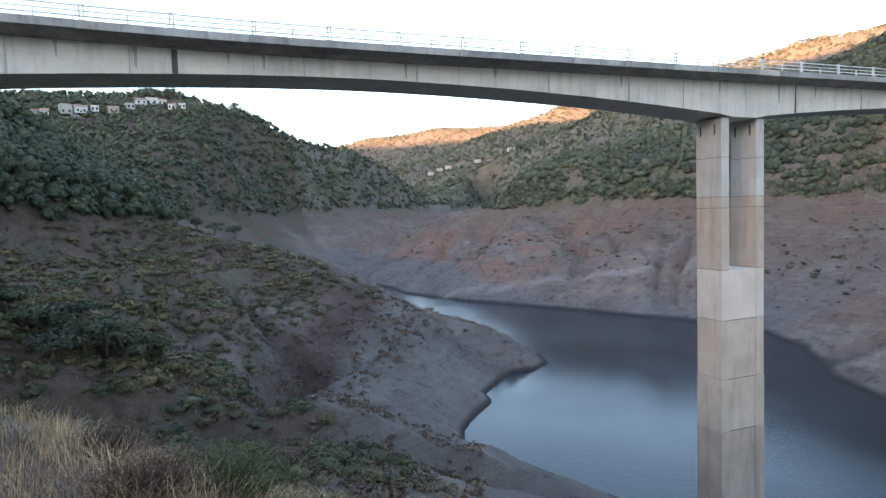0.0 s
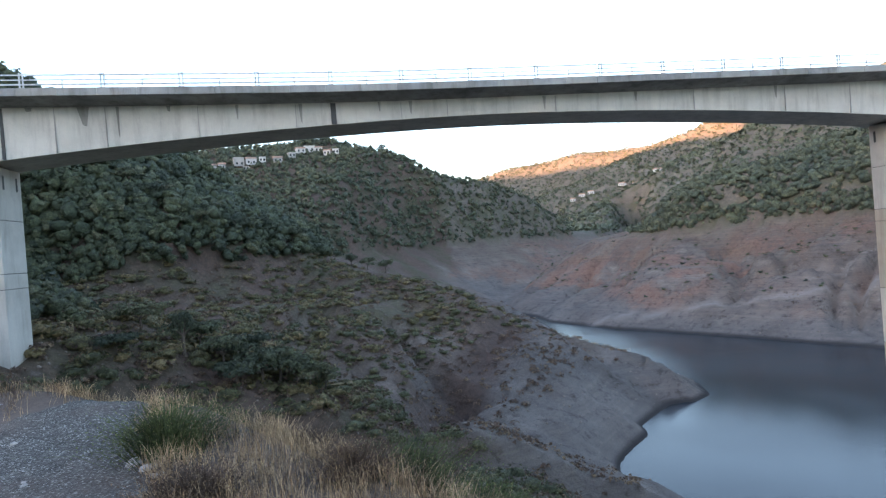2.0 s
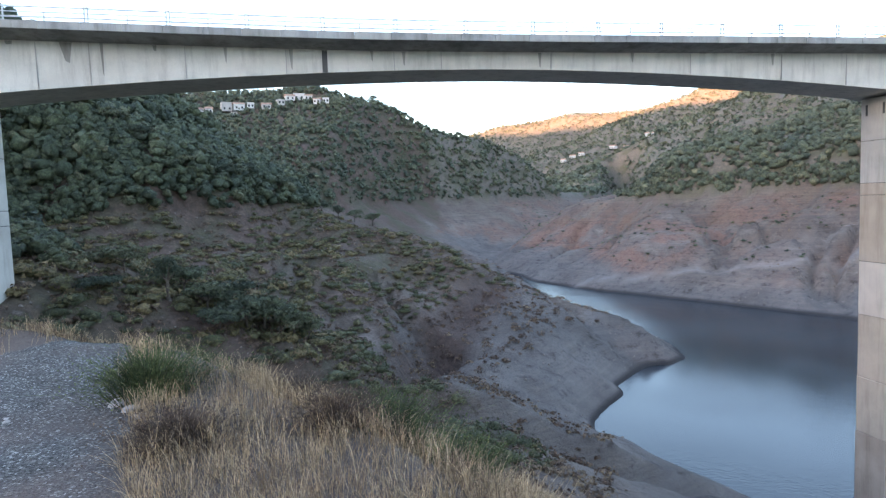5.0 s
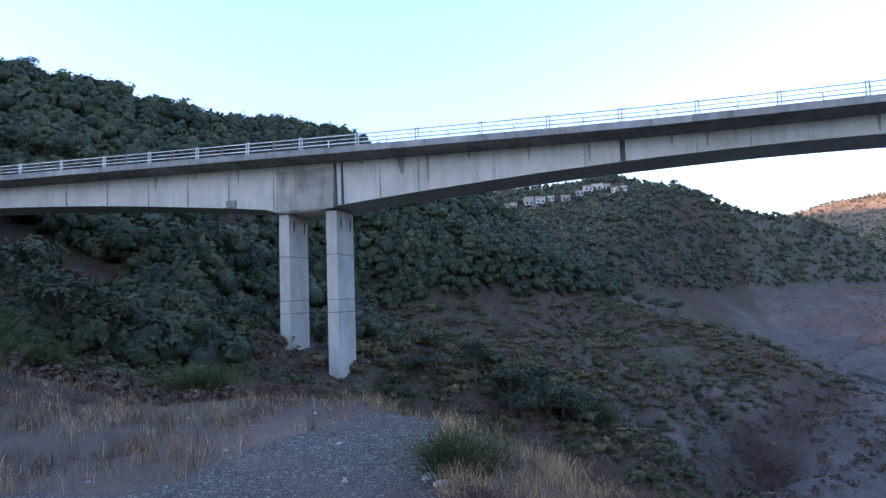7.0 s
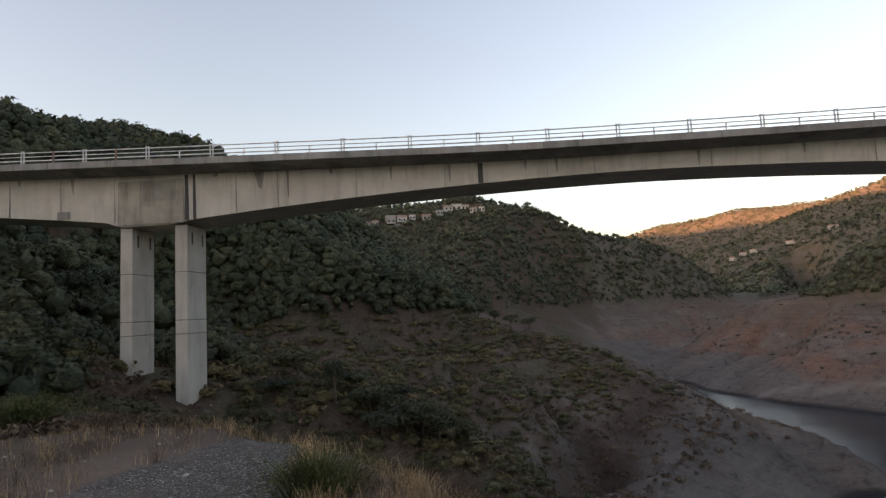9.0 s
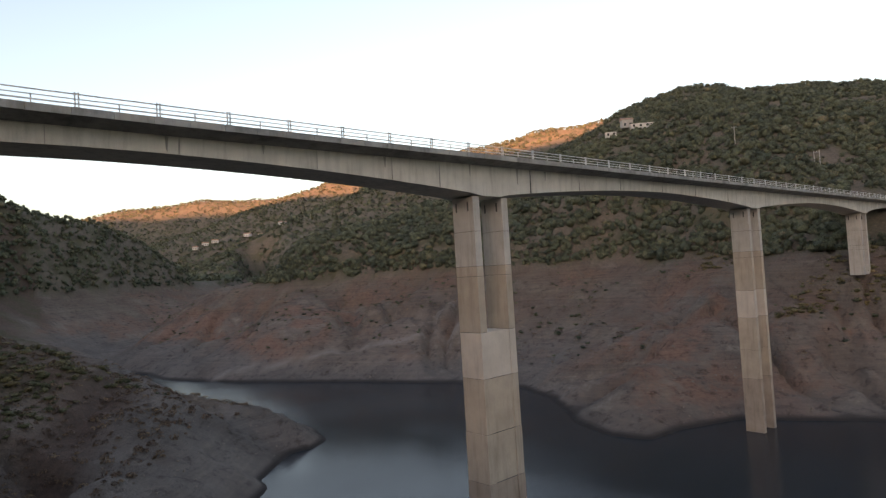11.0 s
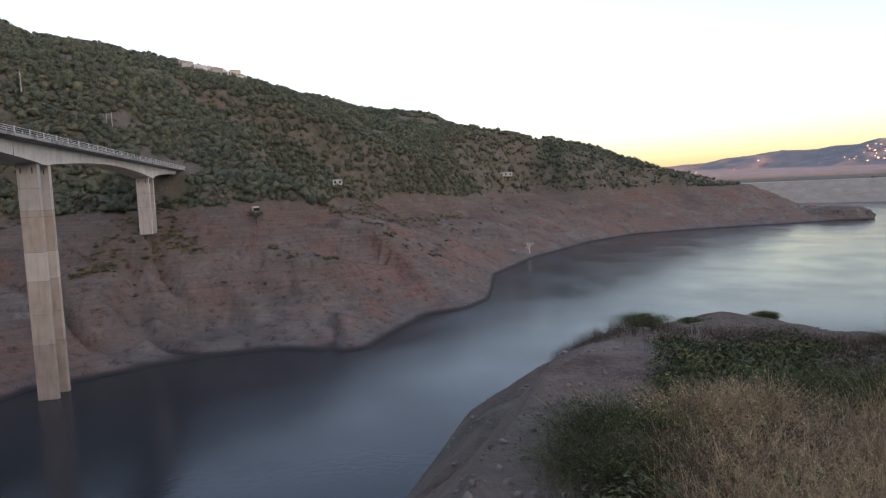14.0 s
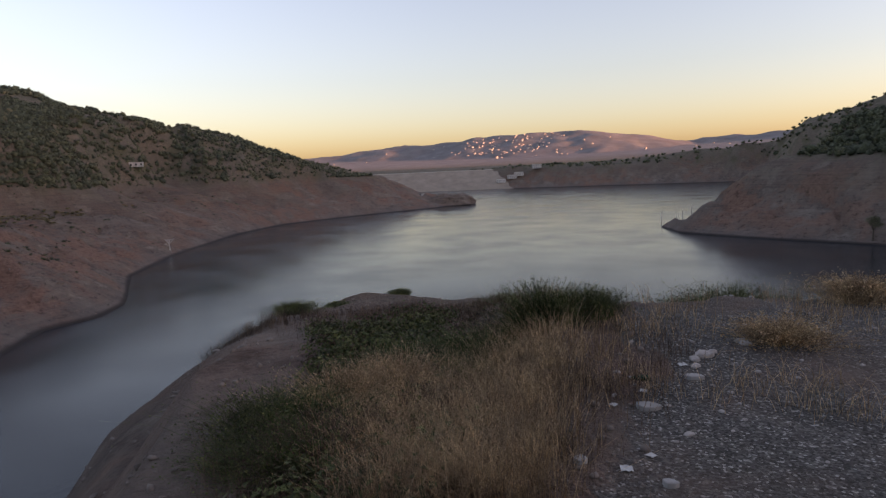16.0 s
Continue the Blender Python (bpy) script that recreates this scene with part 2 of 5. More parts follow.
ROOF = make_plain("roof_tile", (0.33, 0.2, 0.14), 0.85, 0.3, 0.6)
GLASS_DARK = make_plain("window_dark", (0.03, 0.035, 0.04), 0.25, 0.2, 1.0)
ROCK = make_plain("pale_rock", (0.36, 0.33, 0.30), 0.9, 0.35, 5.0)
RUBBLE = make_plain("brown_rubble", (0.19, 0.155, 0.13), 0.95, 0.4, 3.0)
DAM = make_plain("dam_fill", (0.29, 0.24, 0.19), 0.95, 0.2, 0.06)
STEEL = make_plain("galvanised", (0.3, 0.3, 0.3), 0.5, 0.2, 3.0, 0.6)
VAN_WHITE = make_plain("van_paint", (0.75, 0.75, 0.74), 0.3, 0.05, 0.8)
RUBBER = make_plain("rubber", (0.02, 0.02, 0.02), 0.8, 0.2, 5.0)
BOTTLE = make_plain("bottle_green", (0.02, 0.06, 0.03), 0.15, 0.2, 9.0)
LITTER = make_plain("litter_white", (0.45, 0.45, 0.43), 0.6, 0.2, 9.0)


# ---- mesh helpers ----
def mesh_np(name, verts, faces, mat=None, smooth=False):
    """A mesh from arrays of places and of equal-sided faces."""
    verts, faces = np.asarray(verts, dtype=np.float32), np.asarray(faces, dtype=np.int32)
    me = bpy.data.meshes.new(name)
    k = faces.shape[1]
    me.vertices.add(len(verts))
    me.vertices.foreach_set("co", verts.ravel())
    me.loops.add(faces.size)
    me.loops.foreach_set("vertex_index", faces.ravel())
    me.polygons.add(len(faces))
    me.polygons.foreach_set("loop_start", np.arange(0, faces.size, k, dtype=np.int32))
    if smooth:
        me.polygons.foreach_set("use_smooth", np.ones(len(faces), dtype=bool))
    me.update(calc_edges=True)
    if mat:
        me.materials.append(mat)
    return me


def bm_mesh(name, bm, mat):
    me = bpy.data.meshes.new(name)
    bm.to_mesh(me)
    bm.free()
    me.materials.append(mat)
    return me


def part(name, bm, mat, parent, label=""):
    ob = new(name, bm_mesh(name, bm, mat) if isinstance(bm, bmesh.types.BMesh) else bm)
    ob.parent = parent
    if label:
        tagged(ob, label)
    return ob


def box(bm, x0, x1, y0, y1, z0, z1, bevel=0.0):
    r = bmesh.ops.create_cube(bm, size=1.0)
    vs = r["verts"]
    for v in vs:
        v.co = Vector((x0 + (v.co.x + 0.5) * (x1 - x0), y0 + (v.co.y + 0.5) * (y1 - y0), z0 + (v.co.z + 0.5) * (z1 - z0)))
    if bevel:
        es = list({e for v in vs for e in v.link_edges})
        bmesh.ops.bevel(bm, geom=es, offset=bevel, segments=1, affect='EDGES')
    return bm


# ---- landform ----
def polar(a, d):
    return d * math.sin(radians(a)), d * math.cos(radians(a))


# the river's far bank and the reservoir's north-east shore, walked from the gorge to the islet and on
FAR_SHORE = [(72, 322), (84, 288), (83, 262), (96, 227), (108, 206), (121, 184), (137, 150), (142, 126), (134, 108), (126, 99), (117, 88), (112, 76), (114, 68), (124, 67),
             (139, 61), (145, 50), (151, 40), (156, 27), (157, 12), (149, -3), (151, -9), (166, -16), (188, -29), (193, -43), (209, -54), (273, -74), (335, -114),
             (417, -184), (464, -243), (482, -330), (486, -420), (510, -510), (560, -500), (640, -540), (820, -690), (1080, -900)]
# the near bank: from the gorge round the mud spit, below the lookout and into the southern bay
NEAR_SHORE = [(72, 322), (78, 292), (79, 267), (77, 240), (73, 205), (71, 183), (72, 164), (74, 146), (77, 134), (74, 125), (68, 121), (64, 122), (57, 116), (51, 110), (50, 105),
              (43, 98), (39, 93), (37, 88), (41, 79), (45, 69), (52, 50), (58, 25), (66, -6), (78, -32), (92, -62), (86, -95), (50, -115), (0, -125), (-60, -150), (-240, -215)]
RIGHT_SHORE = [(-240, -275), (-60, -283), (67, -290), (126, -296), (158, -304), (181, -328), (166, -410), (185, -560), (270, -820),
               (430, -1045), (520, -1008), (611, -974), (811, -902), (900, -880), (1060, -930)]
LAKE = FAR_SHORE + [(1090, -925)] + RIGHT_SHORE[::-1] + NEAR_SHORE[::-1]
VALLEY = [(72, 322, 0.5), (96, 390, 4), (150, 432, 8), (222, 495, 14), (300, 620, 24), (400, 850, 40)]
PLATEAU = [polar(a, d) for a, d in ((-150, 60), (-95, 60), (-60, 40), (-42, 27), (-27, 17.5), (-14, 13.0), (-5, 8.6), (2, 7.2), (10, 5.6), (20, 4.6), (45, 3.4),
                                    (80, 2.8), (95, 3.0), (103, 6.5), (112, 18), (119, 34), (125, 40), (130, 31), (138, 15), (144, 12.6), (152, 12.4), (168, 14.5), (-178, 30))]


def seg_dist(px, py, line, closed):
    """Distance of points to a polyline."""
    best = np.full(px.shape, 1e18)
    n = len(line)
    for i in range(n if closed else n - 1):
        (x0, y0), (x1, y1) = line[i], line[(i + 1) % n]
        dx, dy = x1 - x0, y1 - y0
        t = np.clip(((px - x0) * dx + (py - y0) * dy) / (dx * dx + dy * dy), 0, 1)
        best = np.minimum(best, (px - x0 - t * dx) ** 2 + (py - y0 - t * dy) ** 2)
    return np.sqrt(best)


def shore_run(px, py, line):
    """Distance to a shoreline, and how far along it the nearest place lies."""
    best, run, at = np.full(px.shape, 1e18), np.zeros(px.shape), 0.0
    for (x0, y0), (x1, y1) in zip(line, line[1:]):
        dx, dy = x1 - x0, y1 - y0
        ln = math.hypot(dx, dy)
        t = np.clip(((px - x0) * dx + (py - y0) * dy) / (ln * ln), 0, 1)
        d = (px - x0 - t * dx) ** 2 + (py - y0 - t * dy) ** 2
        run = np.where(d < best, at + t * ln, run)
        best = np.minimum(best, d)
        at += ln
    return np.sqrt(best), run


def inside(px, py, poly):
    r = np.zeros(px.shape, dtype=bool)
    n = len(poly)
    for i in range(n):
        (x0, y0), (x1, y1) = poly[i], poly[(i + 1) % n]
        if y0 == y1:
            continue
        c = ((y0 > py) != (y1 > py)) & (px < (x1 - x0) * (py - y0) / (y1 - y0) + x0)
        r ^= c
    return r


def value_noise(x, y, seed):
    """Smooth lattice noise from -1 to 1."""
    xi, yi = np.floor(x).astype(np.int64), np.floor(y).astype(np.int64)
    fx, fy = x - xi, y - yi
    fx, fy = fx * fx * fx * (fx * (fx * 6 - 15) + 10), fy * fy * fy * (fy * (fy * 6 - 15) + 10)

    def h(i, j):
        n = (i * 374761393 + j * 668265263 + seed * 1274126177) & 0x7fffffff
        n = ((n ^ (n >> 13)) * 1274126177) & 0x7fffffff
        return ((n ^ (n >> 16)) & 0xffff) / 32767.5 - 1.0
    a, b, c, d = h(xi, yi), h(xi + 1, yi), h(xi, yi + 1), h(xi + 1, yi + 1)
    return (a * (1 - fx) + b * fx) * (1 - fy) + (c * (1 - fx) + d * fx) * fy


def fbm(x, y, size, octaves, seed, gain=0.5):
    r, amp = 0, 1.0
    for k in range(octaves):
        r = r + amp * value_noise(x / size + 17.3 * k, y / size - 9.1 * k, seed + k)
        amp *= gain
        size /= 2.03
    return r


# ridges: (slope, [(bearing, distance, height above the lookout as a slope) ...])
RIDGES = [
    (0.62, [(-75, 190, 0.33), (-52, 175, 0.302), (-45, 180, 0.290), (-40.5, 185, 0.268), (-33.5, 200, 0.258), (-28, 210, 0.232), (-20, 225, 0.18), (-14, 240, 0.11)]),
    (0.50, [(-20, 480, 0.165), (-11.5, 480, 0.172), (-2.2, 500, 0.176), (3.5, 500, 0.150), (7, 512, 0.119), (12.4, 530, 0.107), (16.5, 545, 0.054), (20.8, 575, 0.007), (23, 590, -0.02)]),
    (0.45, [(8, 2000, 0.090), (12.4, 1950, 0.099), (16.1, 1900, 0.115), (21.6, 1850, 0.125), (29, 1800, 0.128), (40, 1700, 0.13)]),
    (0.42, [(15, 1250, 0.045), (20, 1300, 0.078), (25.3, 1400, 0.089), (29, 1450, 0.127), (32.9, 1480, 0.1465), (36, 1450, 0.138), (40.5, 1450, 0.124), (46, 1400, 0.12)]),
    # unseen ridge behind the lookout, added to keep low sun off the valley
    (0.36, [(-60, 3000, 0.114), (-75, 2300, 0.146), (-92, 1760, 0.182), (-120, 1500, 0.213), (-140, 1600, 0.20), (-165, 2100, 0.16)]),
    (0.42, [(42, 1150, 0.165), (46.5, 1150, 0.190), (51.6, 1150, 0.202), (57.6, 1150, 0.208), (61, 1100, 0.21), (68, 1100, 0.2)]),
    (0.46, [(25.5, 335, 0.004), (28.4, 345, 0.048), (32, 358, 0.071), (36.9, 375, 0.091), (40.7, 385, 0.106), (43, 395, 0.108), (48, 415, 0.142), (53, 435, 0.163), (57.6, 455, 0.160),
            (60.2, 470, 0.172), (64.6, 480, 0.240), (67.1, 490, 0.235), (72.8, 505, 0.232), (78.7, 520, 0.199), (86.6, 540, 0.168), (96.2, 575, 0.146), (102.4, 610, 0.112),
            (109.5, 650, 0.082), (113.5, 690, 0.068), (118, 710, 0.030), (123.7, 725, 0.014)]),
    (0.25, [(100, 4300, 0.025), (112, 4300, 0.026), (117.7, 4300, 0.028), (123, 4200, 0.033), (128, 4200, 0.043), (133, 4200, 0.045), (136.7, 4100, 0.053), (144.6, 4000, 0.054), (149.4, 4000, 0.042),
            (152, 4100, 0.031), (157, 4200, 0.034), (172, 4200, 0.04)]),
    (0.35, [(132.5, 1300, -0.016), (134, 1290, 0.0), (138, 1280, 0.006), (143, 1260, 0.005), (150.3, 1240, 0.008), (156.9, 1200, 0.021), (160.9, 1150, 0.040), (162.4, 1120, 0.048), (172, 1100, 0.09)]),
    (0.50, [(157, 470, -0.012), (158.9, 465, -0.006), (160.9, 460, 0.024), (163.9, 460, 0.046), (166.4, 465, 0.052), (172, 470, 0.08), (-178, 480, 0.14), (-165, 480, 0.15)]),
    (0.40, [(-100, 300, 0.25), (-130, 350, 0.25), (-160, 400, 0.2)]),
]
HIGH_WATER = 36.0
GULLY = [(46, 150), (32, 134), (22.7, 120), (14.4, 106), (9, 88), (5.4, 67), (3, 56)]
SIDE_GULLY = [(134, 205), (162, 217), (196, 236)]
BANK_GULLY = [(176, 92), (205, 118), (238, 140)]
APRON = [(37, 134), (44, 136), (56, 131), (66, 124), (56, 114), (41, 98), (36, 84), (26, 66), (17, 62), (11, 66), (12, 86), (18, 107), (25, 120)]
# the mound's brow: bearing, fall from the eye, distance
BROW = [(85, -0.75, 12), (90, -0.62, 14), (94.9, -0.51, 17), (98.5, -0.44, 19), (102.4, -0.362, 22), (105, -0.330, 24), (108.7, -0.291, 26), (113.1, -0.252, 28), (116.9, -0.228, 30),
        (121.5, -0.212, 32), (124.2, -0.196, 33), (127.3, -0.200, 33), (132.5, -0.212, 31), (137.7, -0.216, 27), (142.8, -0.232, 22), (147, -0.232, 17), (151, -0.215, 14)]


def ridge_field(px, py):
    best = np.full(px.shape, -1e9)
    for slope, pts in RIDGES:
        line = [(*polar(a, d), 36 + t * d) for a, d, t in pts]
        for (x0, y0, z0), (x1, y1, z1) in zip(line, line[1:]):
            dx, dy = x1 - x0, y1 - y0
            t = np.clip(((px - x0) * dx + (py - y0) * dy) / (dx * dx + dy * dy), 0, 1)
            d = np.hypot(px - x0 - t * dx, py - y0 - t * dy)
            top = z0 + t * (z1 - z0)
            rel = np.maximum(top - 30, 6)
            # rounded crest, straight flank
            h = top - slope * (np.sqrt(d * d + (0.10 * rel / slope) ** 2) - 0.10 * rel / slope)
            k = 4.0
            m = np.maximum(best, h)
            best = m + np.where(np.abs(best - h) < 40, np.log1p(np.exp(-np.minimum(np.abs(best - h), 40) / k)) * k * 0.4, 0)
    return best


def heights(px, py):
    lake = inside(px, py, LAKE)
    df, rf = shore_run(px, py, FAR_SHORE)
    dn, rn = shore_run(px, py, NEAR_SHORE)
    run = np.where(df < dn, rf, rn + 900.0)
    ds = np.minimum(df, np.minimum(dn, seg_dist(px, py, RIGHT_SHORE, False) * 1.7))
    r = np.hypot(px, py)
    wob = fbm(px, py, 60, 3, 3)
    bank = ds * (0.44 + 0.10 * wob) + 1.2 * (1 - np.exp(-ds / 6))
    # gullies that run down to the water
    skew = run + 0.35 * ds + 6 * fbm(px, py, 40, 2, 9)
    gully = 1 - np.abs(fbm(skew, ds * 0.22, 30, 4, 11, 0.55))
    bank = bank - np.clip(gully - 0.62, 0, 1) * 15 * np.clip(ds / 22, 0, 1) * np.clip((85 - ds) / 30, 0.1, 1)
    bank = bank + 2.2 * fbm(skew, ds * 0.5, 60, 2, 13) * np.clip(ds / 30, 0, 1)
    for (x0, y0, z0), (x1, y1, z1) in zip(VALLEY, VALLEY[1:]):
        dx, dy = x1 - x0, y1 - y0
        t = np.clip(((px - x0) * dx + (py - y0) * dy) / (dx * dx + dy * dy), 0, 1)
        dv = np.hypot(px - x0 - t * dx, py - y0 - t * dy)
        bank = np.minimum(bank, z0 + t * (z1 - z0) + 0.6 * np.maximum(dv - 6, 0))
    bank = bank + fbm(px, py, 22, 5, 15, 0.62) * np.clip(ds / 14, 0.1, 1) * 1.3
    bank = bank + 0.22 * np.sin(bank * 2.1 + fbm(px, py, 50, 2, 16) * 4) * np.clip(ds / 8, 0, 1)
    bank = np.where(bank > HIGH_WATER, HIGH_WATER + (bank - HIGH_WATER) * 2.8, bank)
    hills = np.maximum(ridge_field(px, py) + fbm(px, py, 110, 5, 5) * np.clip(ds / 25, 0, 7), HIGH_WATER - 1.5 + 0.02 * ds)
    cap = np.maximum(hills, HIGH_WATER - 1.5)
    # bank runs up into the hill
    k = 3.0
    land = -k * np.log(np.exp(-np.clip(bank, -5, 400) / k - 0) + np.exp(-np.clip(cap, 0, 400) / k) + 1e-60)
    land = np.where((bank > 300) | (land > 150), np.minimum(bank, cap), land)
    for line, depth, width in ((GULLY, 2.6, 4.0), (SIDE_GULLY, 3.2, 4.5), (BANK_GULLY, 3.0, 5.0)):
        dg = seg_dist(px, py, line, False) + 2.0 * fbm(px, py, 14, 3, 71)
        land = land - depth * np.exp(-(dg / width) ** 2) * np.clip(ds / 10, 0, 1)
    # the lookout
    dp = np.where(inside(px, py, PLATEAU), 0, seg_dist(px, py, PLATEAU, True))
    q = ds / (ds + dp + 1e-6)
    ang = np.degrees(np.arctan2(px, py))
    spur = np.clip((ang - 92) / 12, 0, 1) * np.clip((142 - ang) / 8, 0, 1)
    pad = 33.4 - 0.012 * np.clip(r - 6, 0, 40) - spur * (0.155 * np.clip(r - 13.0, 0, 40) + 0.7 * np.clip((r - 4) / 6, 0, 1))
    south = np.clip((ang - 80) / 20, 0, 1)
    near = pad * np.power(q, 1.25 + 0.9 * south)
    w = np.clip((75 + 60 * south - r) / 40, 0, 1)
    w = w * w * (3 - 2 * w)
    # the bench towards the first pier keeps to the hillside's own slope
    west = np.clip((-18 - ang) / 20, 0, 1) * np.clip((r - 14) / 16, 0, 1) * (ang > -140)
    bench = 33.2 - np.clip(r - 14, 0, 60) * 0.082 + np.clip((-41 - ang) / 14, 0, 1) * np.clip((r - 10) / 16, 0, 1) * 3.0
    near = near * (1 - west) + bench * west
    land = land * (1 - w) + near * w
    # the mound beside the lookout: one rounded brow that falls away to the water
    brow = np.interp(ang, [p[0] for p in BROW], [p[1] for p in BROW])
    far = np.interp(ang, [p[0] for p in BROW], [p[2] for p in BROW])
    on = np.clip((ang - 86) / 6, 0, 1) * np.clip((150 - ang) / 6, 0, 1) * np.clip((78 - r) / 10, 0, 1)
    line = 36 + brow * r
    near_brow = np.clip(line - 0.016 * (r - far) ** 2, 0.3, None)
    shaped = np.where(r < far, np.clip(np.maximum(land, near_brow), None, line - 0.02), np.maximum(np.minimum(land, line - 0.004 * (r - far) ** 2), np.minimum(near_brow, line)))
    land = land * (1 - on) + shaped * on
    rough_amp = np.clip((r - 5) / 30, 0.04, 1) * np.clip(ds / 6, 0.15, 1)
    land = land + fbm(px, py, 16, 5, 21, 0.55) * 0.55 * rough_amp
    land = land + fbm(px, py, 3.2, 3, 61) * 0.16 * np.clip((r - 9) / 8, 0, 1) * np.clip((90 - r) / 30, 0, 1) * (1 - west)
    h = np.where(lake, -np.minimum(ds * 0.3, 8) - 0.05, np.maximum(land, 0.05 + ds * 0.05))
    return h, ds, lake


def build_ground():
    fine_a = np.arange(-84, 184, 0.4)
    a = np.concatenate([fine_a, np.arange(184, 276, 2.0)])
    rad = [0.0, 0.01]
    while rad[-1] < 4700:
        rr = rad[-1]
        rad.append(rr + max(0.3, min(0.0145 * rr, 40)))
    rad = np.array(rad[1:])
    aa, rr = np.meshgrid(np.radians(a), rad)
    px, py = rr * np.sin(aa) - 1.3, rr * np.cos(aa) - 1.9
    h, ds, lake = heights(px, py)
    nr, na = px.shape
    verts = np.stack([px, py, h], -1).reshape(-1, 3)
    hc = heights(np.zeros(1), np.zeros(1))[0][0]
    verts = np.vstack([verts, [[0, 0, hc]]])
    i, j = np.meshgrid(np.arange(nr - 1), np.arange(na), indexing="ij")
    j2 = (j + 1) % na
    f = np.stack([i * na + j, (i + 1) * na + j, (i + 1) * na + j2, i * na + j2], -1).reshape(-1, 4)
    me = mesh_np("ground", verts, f, GROUND, True)
    x, y, z = verts[:, 0], verts[:, 1], verts[:, 2]
    r = np.hypot(x, y)
    ang = np.degrees(np.arctan2(x, y))
    dsf = np.append(ds.ravel(), 50.0)
    edge = fbm(x, y, 25, 4, 31)
    hilly = np.clip((z - HIGH_WATER + 1.5 + edge * 1.5) / 2.0, 0, 1) * np.clip((r - 46) / 30, 0, 1)
    scrub = np.clip((z - 15 + edge * 8) / 10, 0, 1) * np.clip((r - 14) / 12, 0, 1)
    scrub *= np.where((x < 70) & (ang < 25), 1.25, 0.35)
    gp = np.zeros_like(x)
    e2 = fbm(x, y, 4.0, 4, 77)
    g1 = (ang < -19 + 3 * e2) & (ang > -75) & (r < 12.6 + 2.5 * np.clip((ang + 36) / 8, 0, 1) + 1.6 * e2)
    g2 = (ang > 148 + 5 * e2) | (ang < -75)
    gp[(g1 | g2) & (r < 34)] = 1.0
    gp *= np.clip(0.8 + 0.5 * fbm(x, y, 1.2, 3, 78), 0, 1)
    gp[r < 3.2] = 1.0
    # share of limestone and painted haze, growing with distance
    lime_haze = np.clip((r - 2300) / 600, 0, 1)
    track = np.clip(1.6 - seg_dist(x, y, [(92, 240), (104, 228), (116, 217), (135, 201), (145, 193), (161, 175), (178, 160)], False) / 1.3, 0, 1)
    mud = np.where((x < 100) & (y > 30), np.clip((17 - z + 6 * edge) / 5, 0, 1), np.where((y > 120) & (x < 260), np.clip((9 - z + 5 * edge) / 4, 0, 1), np.clip((3.5 - z + 3 * edge) / 3, 0, 0.7)))
    apron = np.where(inside(x, y, APRON), 0, seg_dist(x, y, APRON, True))
    mud = np.maximum(mud, np.clip(1.2 - (apron + 2 * edge) / 3, 0, 1))
    weedy = np.exp(-((seg_dist(x, y, GULLY, False) + 2.0 * edge) / 5.5) ** 2)
    scrub = np.where(apron < 1, scrub * 0.15, scrub)
    red = np.where((x > 60), np.clip(0.5 + 0.9 * fbm(x, y, 34, 4, 93) + np.clip((12 - np.abs(z - 14)) / 30, -0.2, 0.4), 0, 1), np.clip(0.2 + 0.7 * edge, 0, 0.7))
    # only above the sun's shadow line: sunlight on the crests helped by colour
    dry = np.clip((z - 195 + 15 * edge) / 30, 0, 0.85) * (r > 1000) * (r < 2300)
    for nm, arr in (("dry", dry), ("limestone_haze", lime_haze), ("mud", mud), ("weedy", weedy), ("red", red), ("track", track), ("hilly", hilly), ("scrub", scrub), ("gravel", gp)):
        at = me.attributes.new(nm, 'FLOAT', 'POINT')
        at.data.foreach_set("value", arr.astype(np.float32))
    ob = new("ground", me)
    tagged(ob, "bare reddish-brown reservoir banks rising to scrubby hillsides", "ground", kind="structure")
    return ob


def build_water():
    bm = bmesh.new()
    bmesh.ops.create_grid(bm, x_segments=8, y_segments=8, size=2600)
    bmesh.ops.translate(bm, vec=(900, -300, 0), verts=bm.verts)
    ob = new("water", bm_mesh("water", bm, WATER))
    tagged(ob, "calm dark grey-blue reservoir water with soft ripples", "water", kind="structure")


build_ground()
build_water()

# ---- bridge ----
Y0, Y1 = 50.0, 60.0              # deck edges
WY0, WY1 = 52.2, 57.8            # girder webs
Z_DECK = 49.08
PIERS = [(-29.3, 44.75), (55.7, 44.8), (133.7, 45.15), (209.5, 45.5)]
WEST_END, EAST_END = -96.0, 253.0


def rise(x):
    """How far the road climbs above its level stretch: a steady grade to the west, a slight one to the east."""
    w = 0.027 * (math.sqrt((x - 2) ** 2 + 36) - (x - 2)) / 2
    e = 0.0028 * (math.sqrt((x - 20) ** 2 + 100) + (x - 20)) / 2
    return w + e


def grade(x):
    return (rise(x + 0.5) - rise(x - 0.5))


def soffit(x):
    """Height of the girder's underside: deep over the piers, shallow at mid-span."""
    nodes = [(WEST_END, 48.4)] + PIERS + [(EAST_END, 47.4)]
    mids = [47.75, 46.95, 46.9, 47.2, 47.6]
    for (xa, za), (xb, zb), zm in zip(nodes, nodes[1:], mids):
        if xa <= x <= xb:
            flat = 3.0
            if za < 46 and x < xa + flat:
                return za
            if zb < 46 and x > xb - flat:
                return zb
            t = (x - xa) / (xb - xa)
            base = za + (zb - za) * t
            lift = zm - (za + zb) / 2
            return base + lift * (1 - abs(2 * t - 1) ** 1.8)
    return 46.5


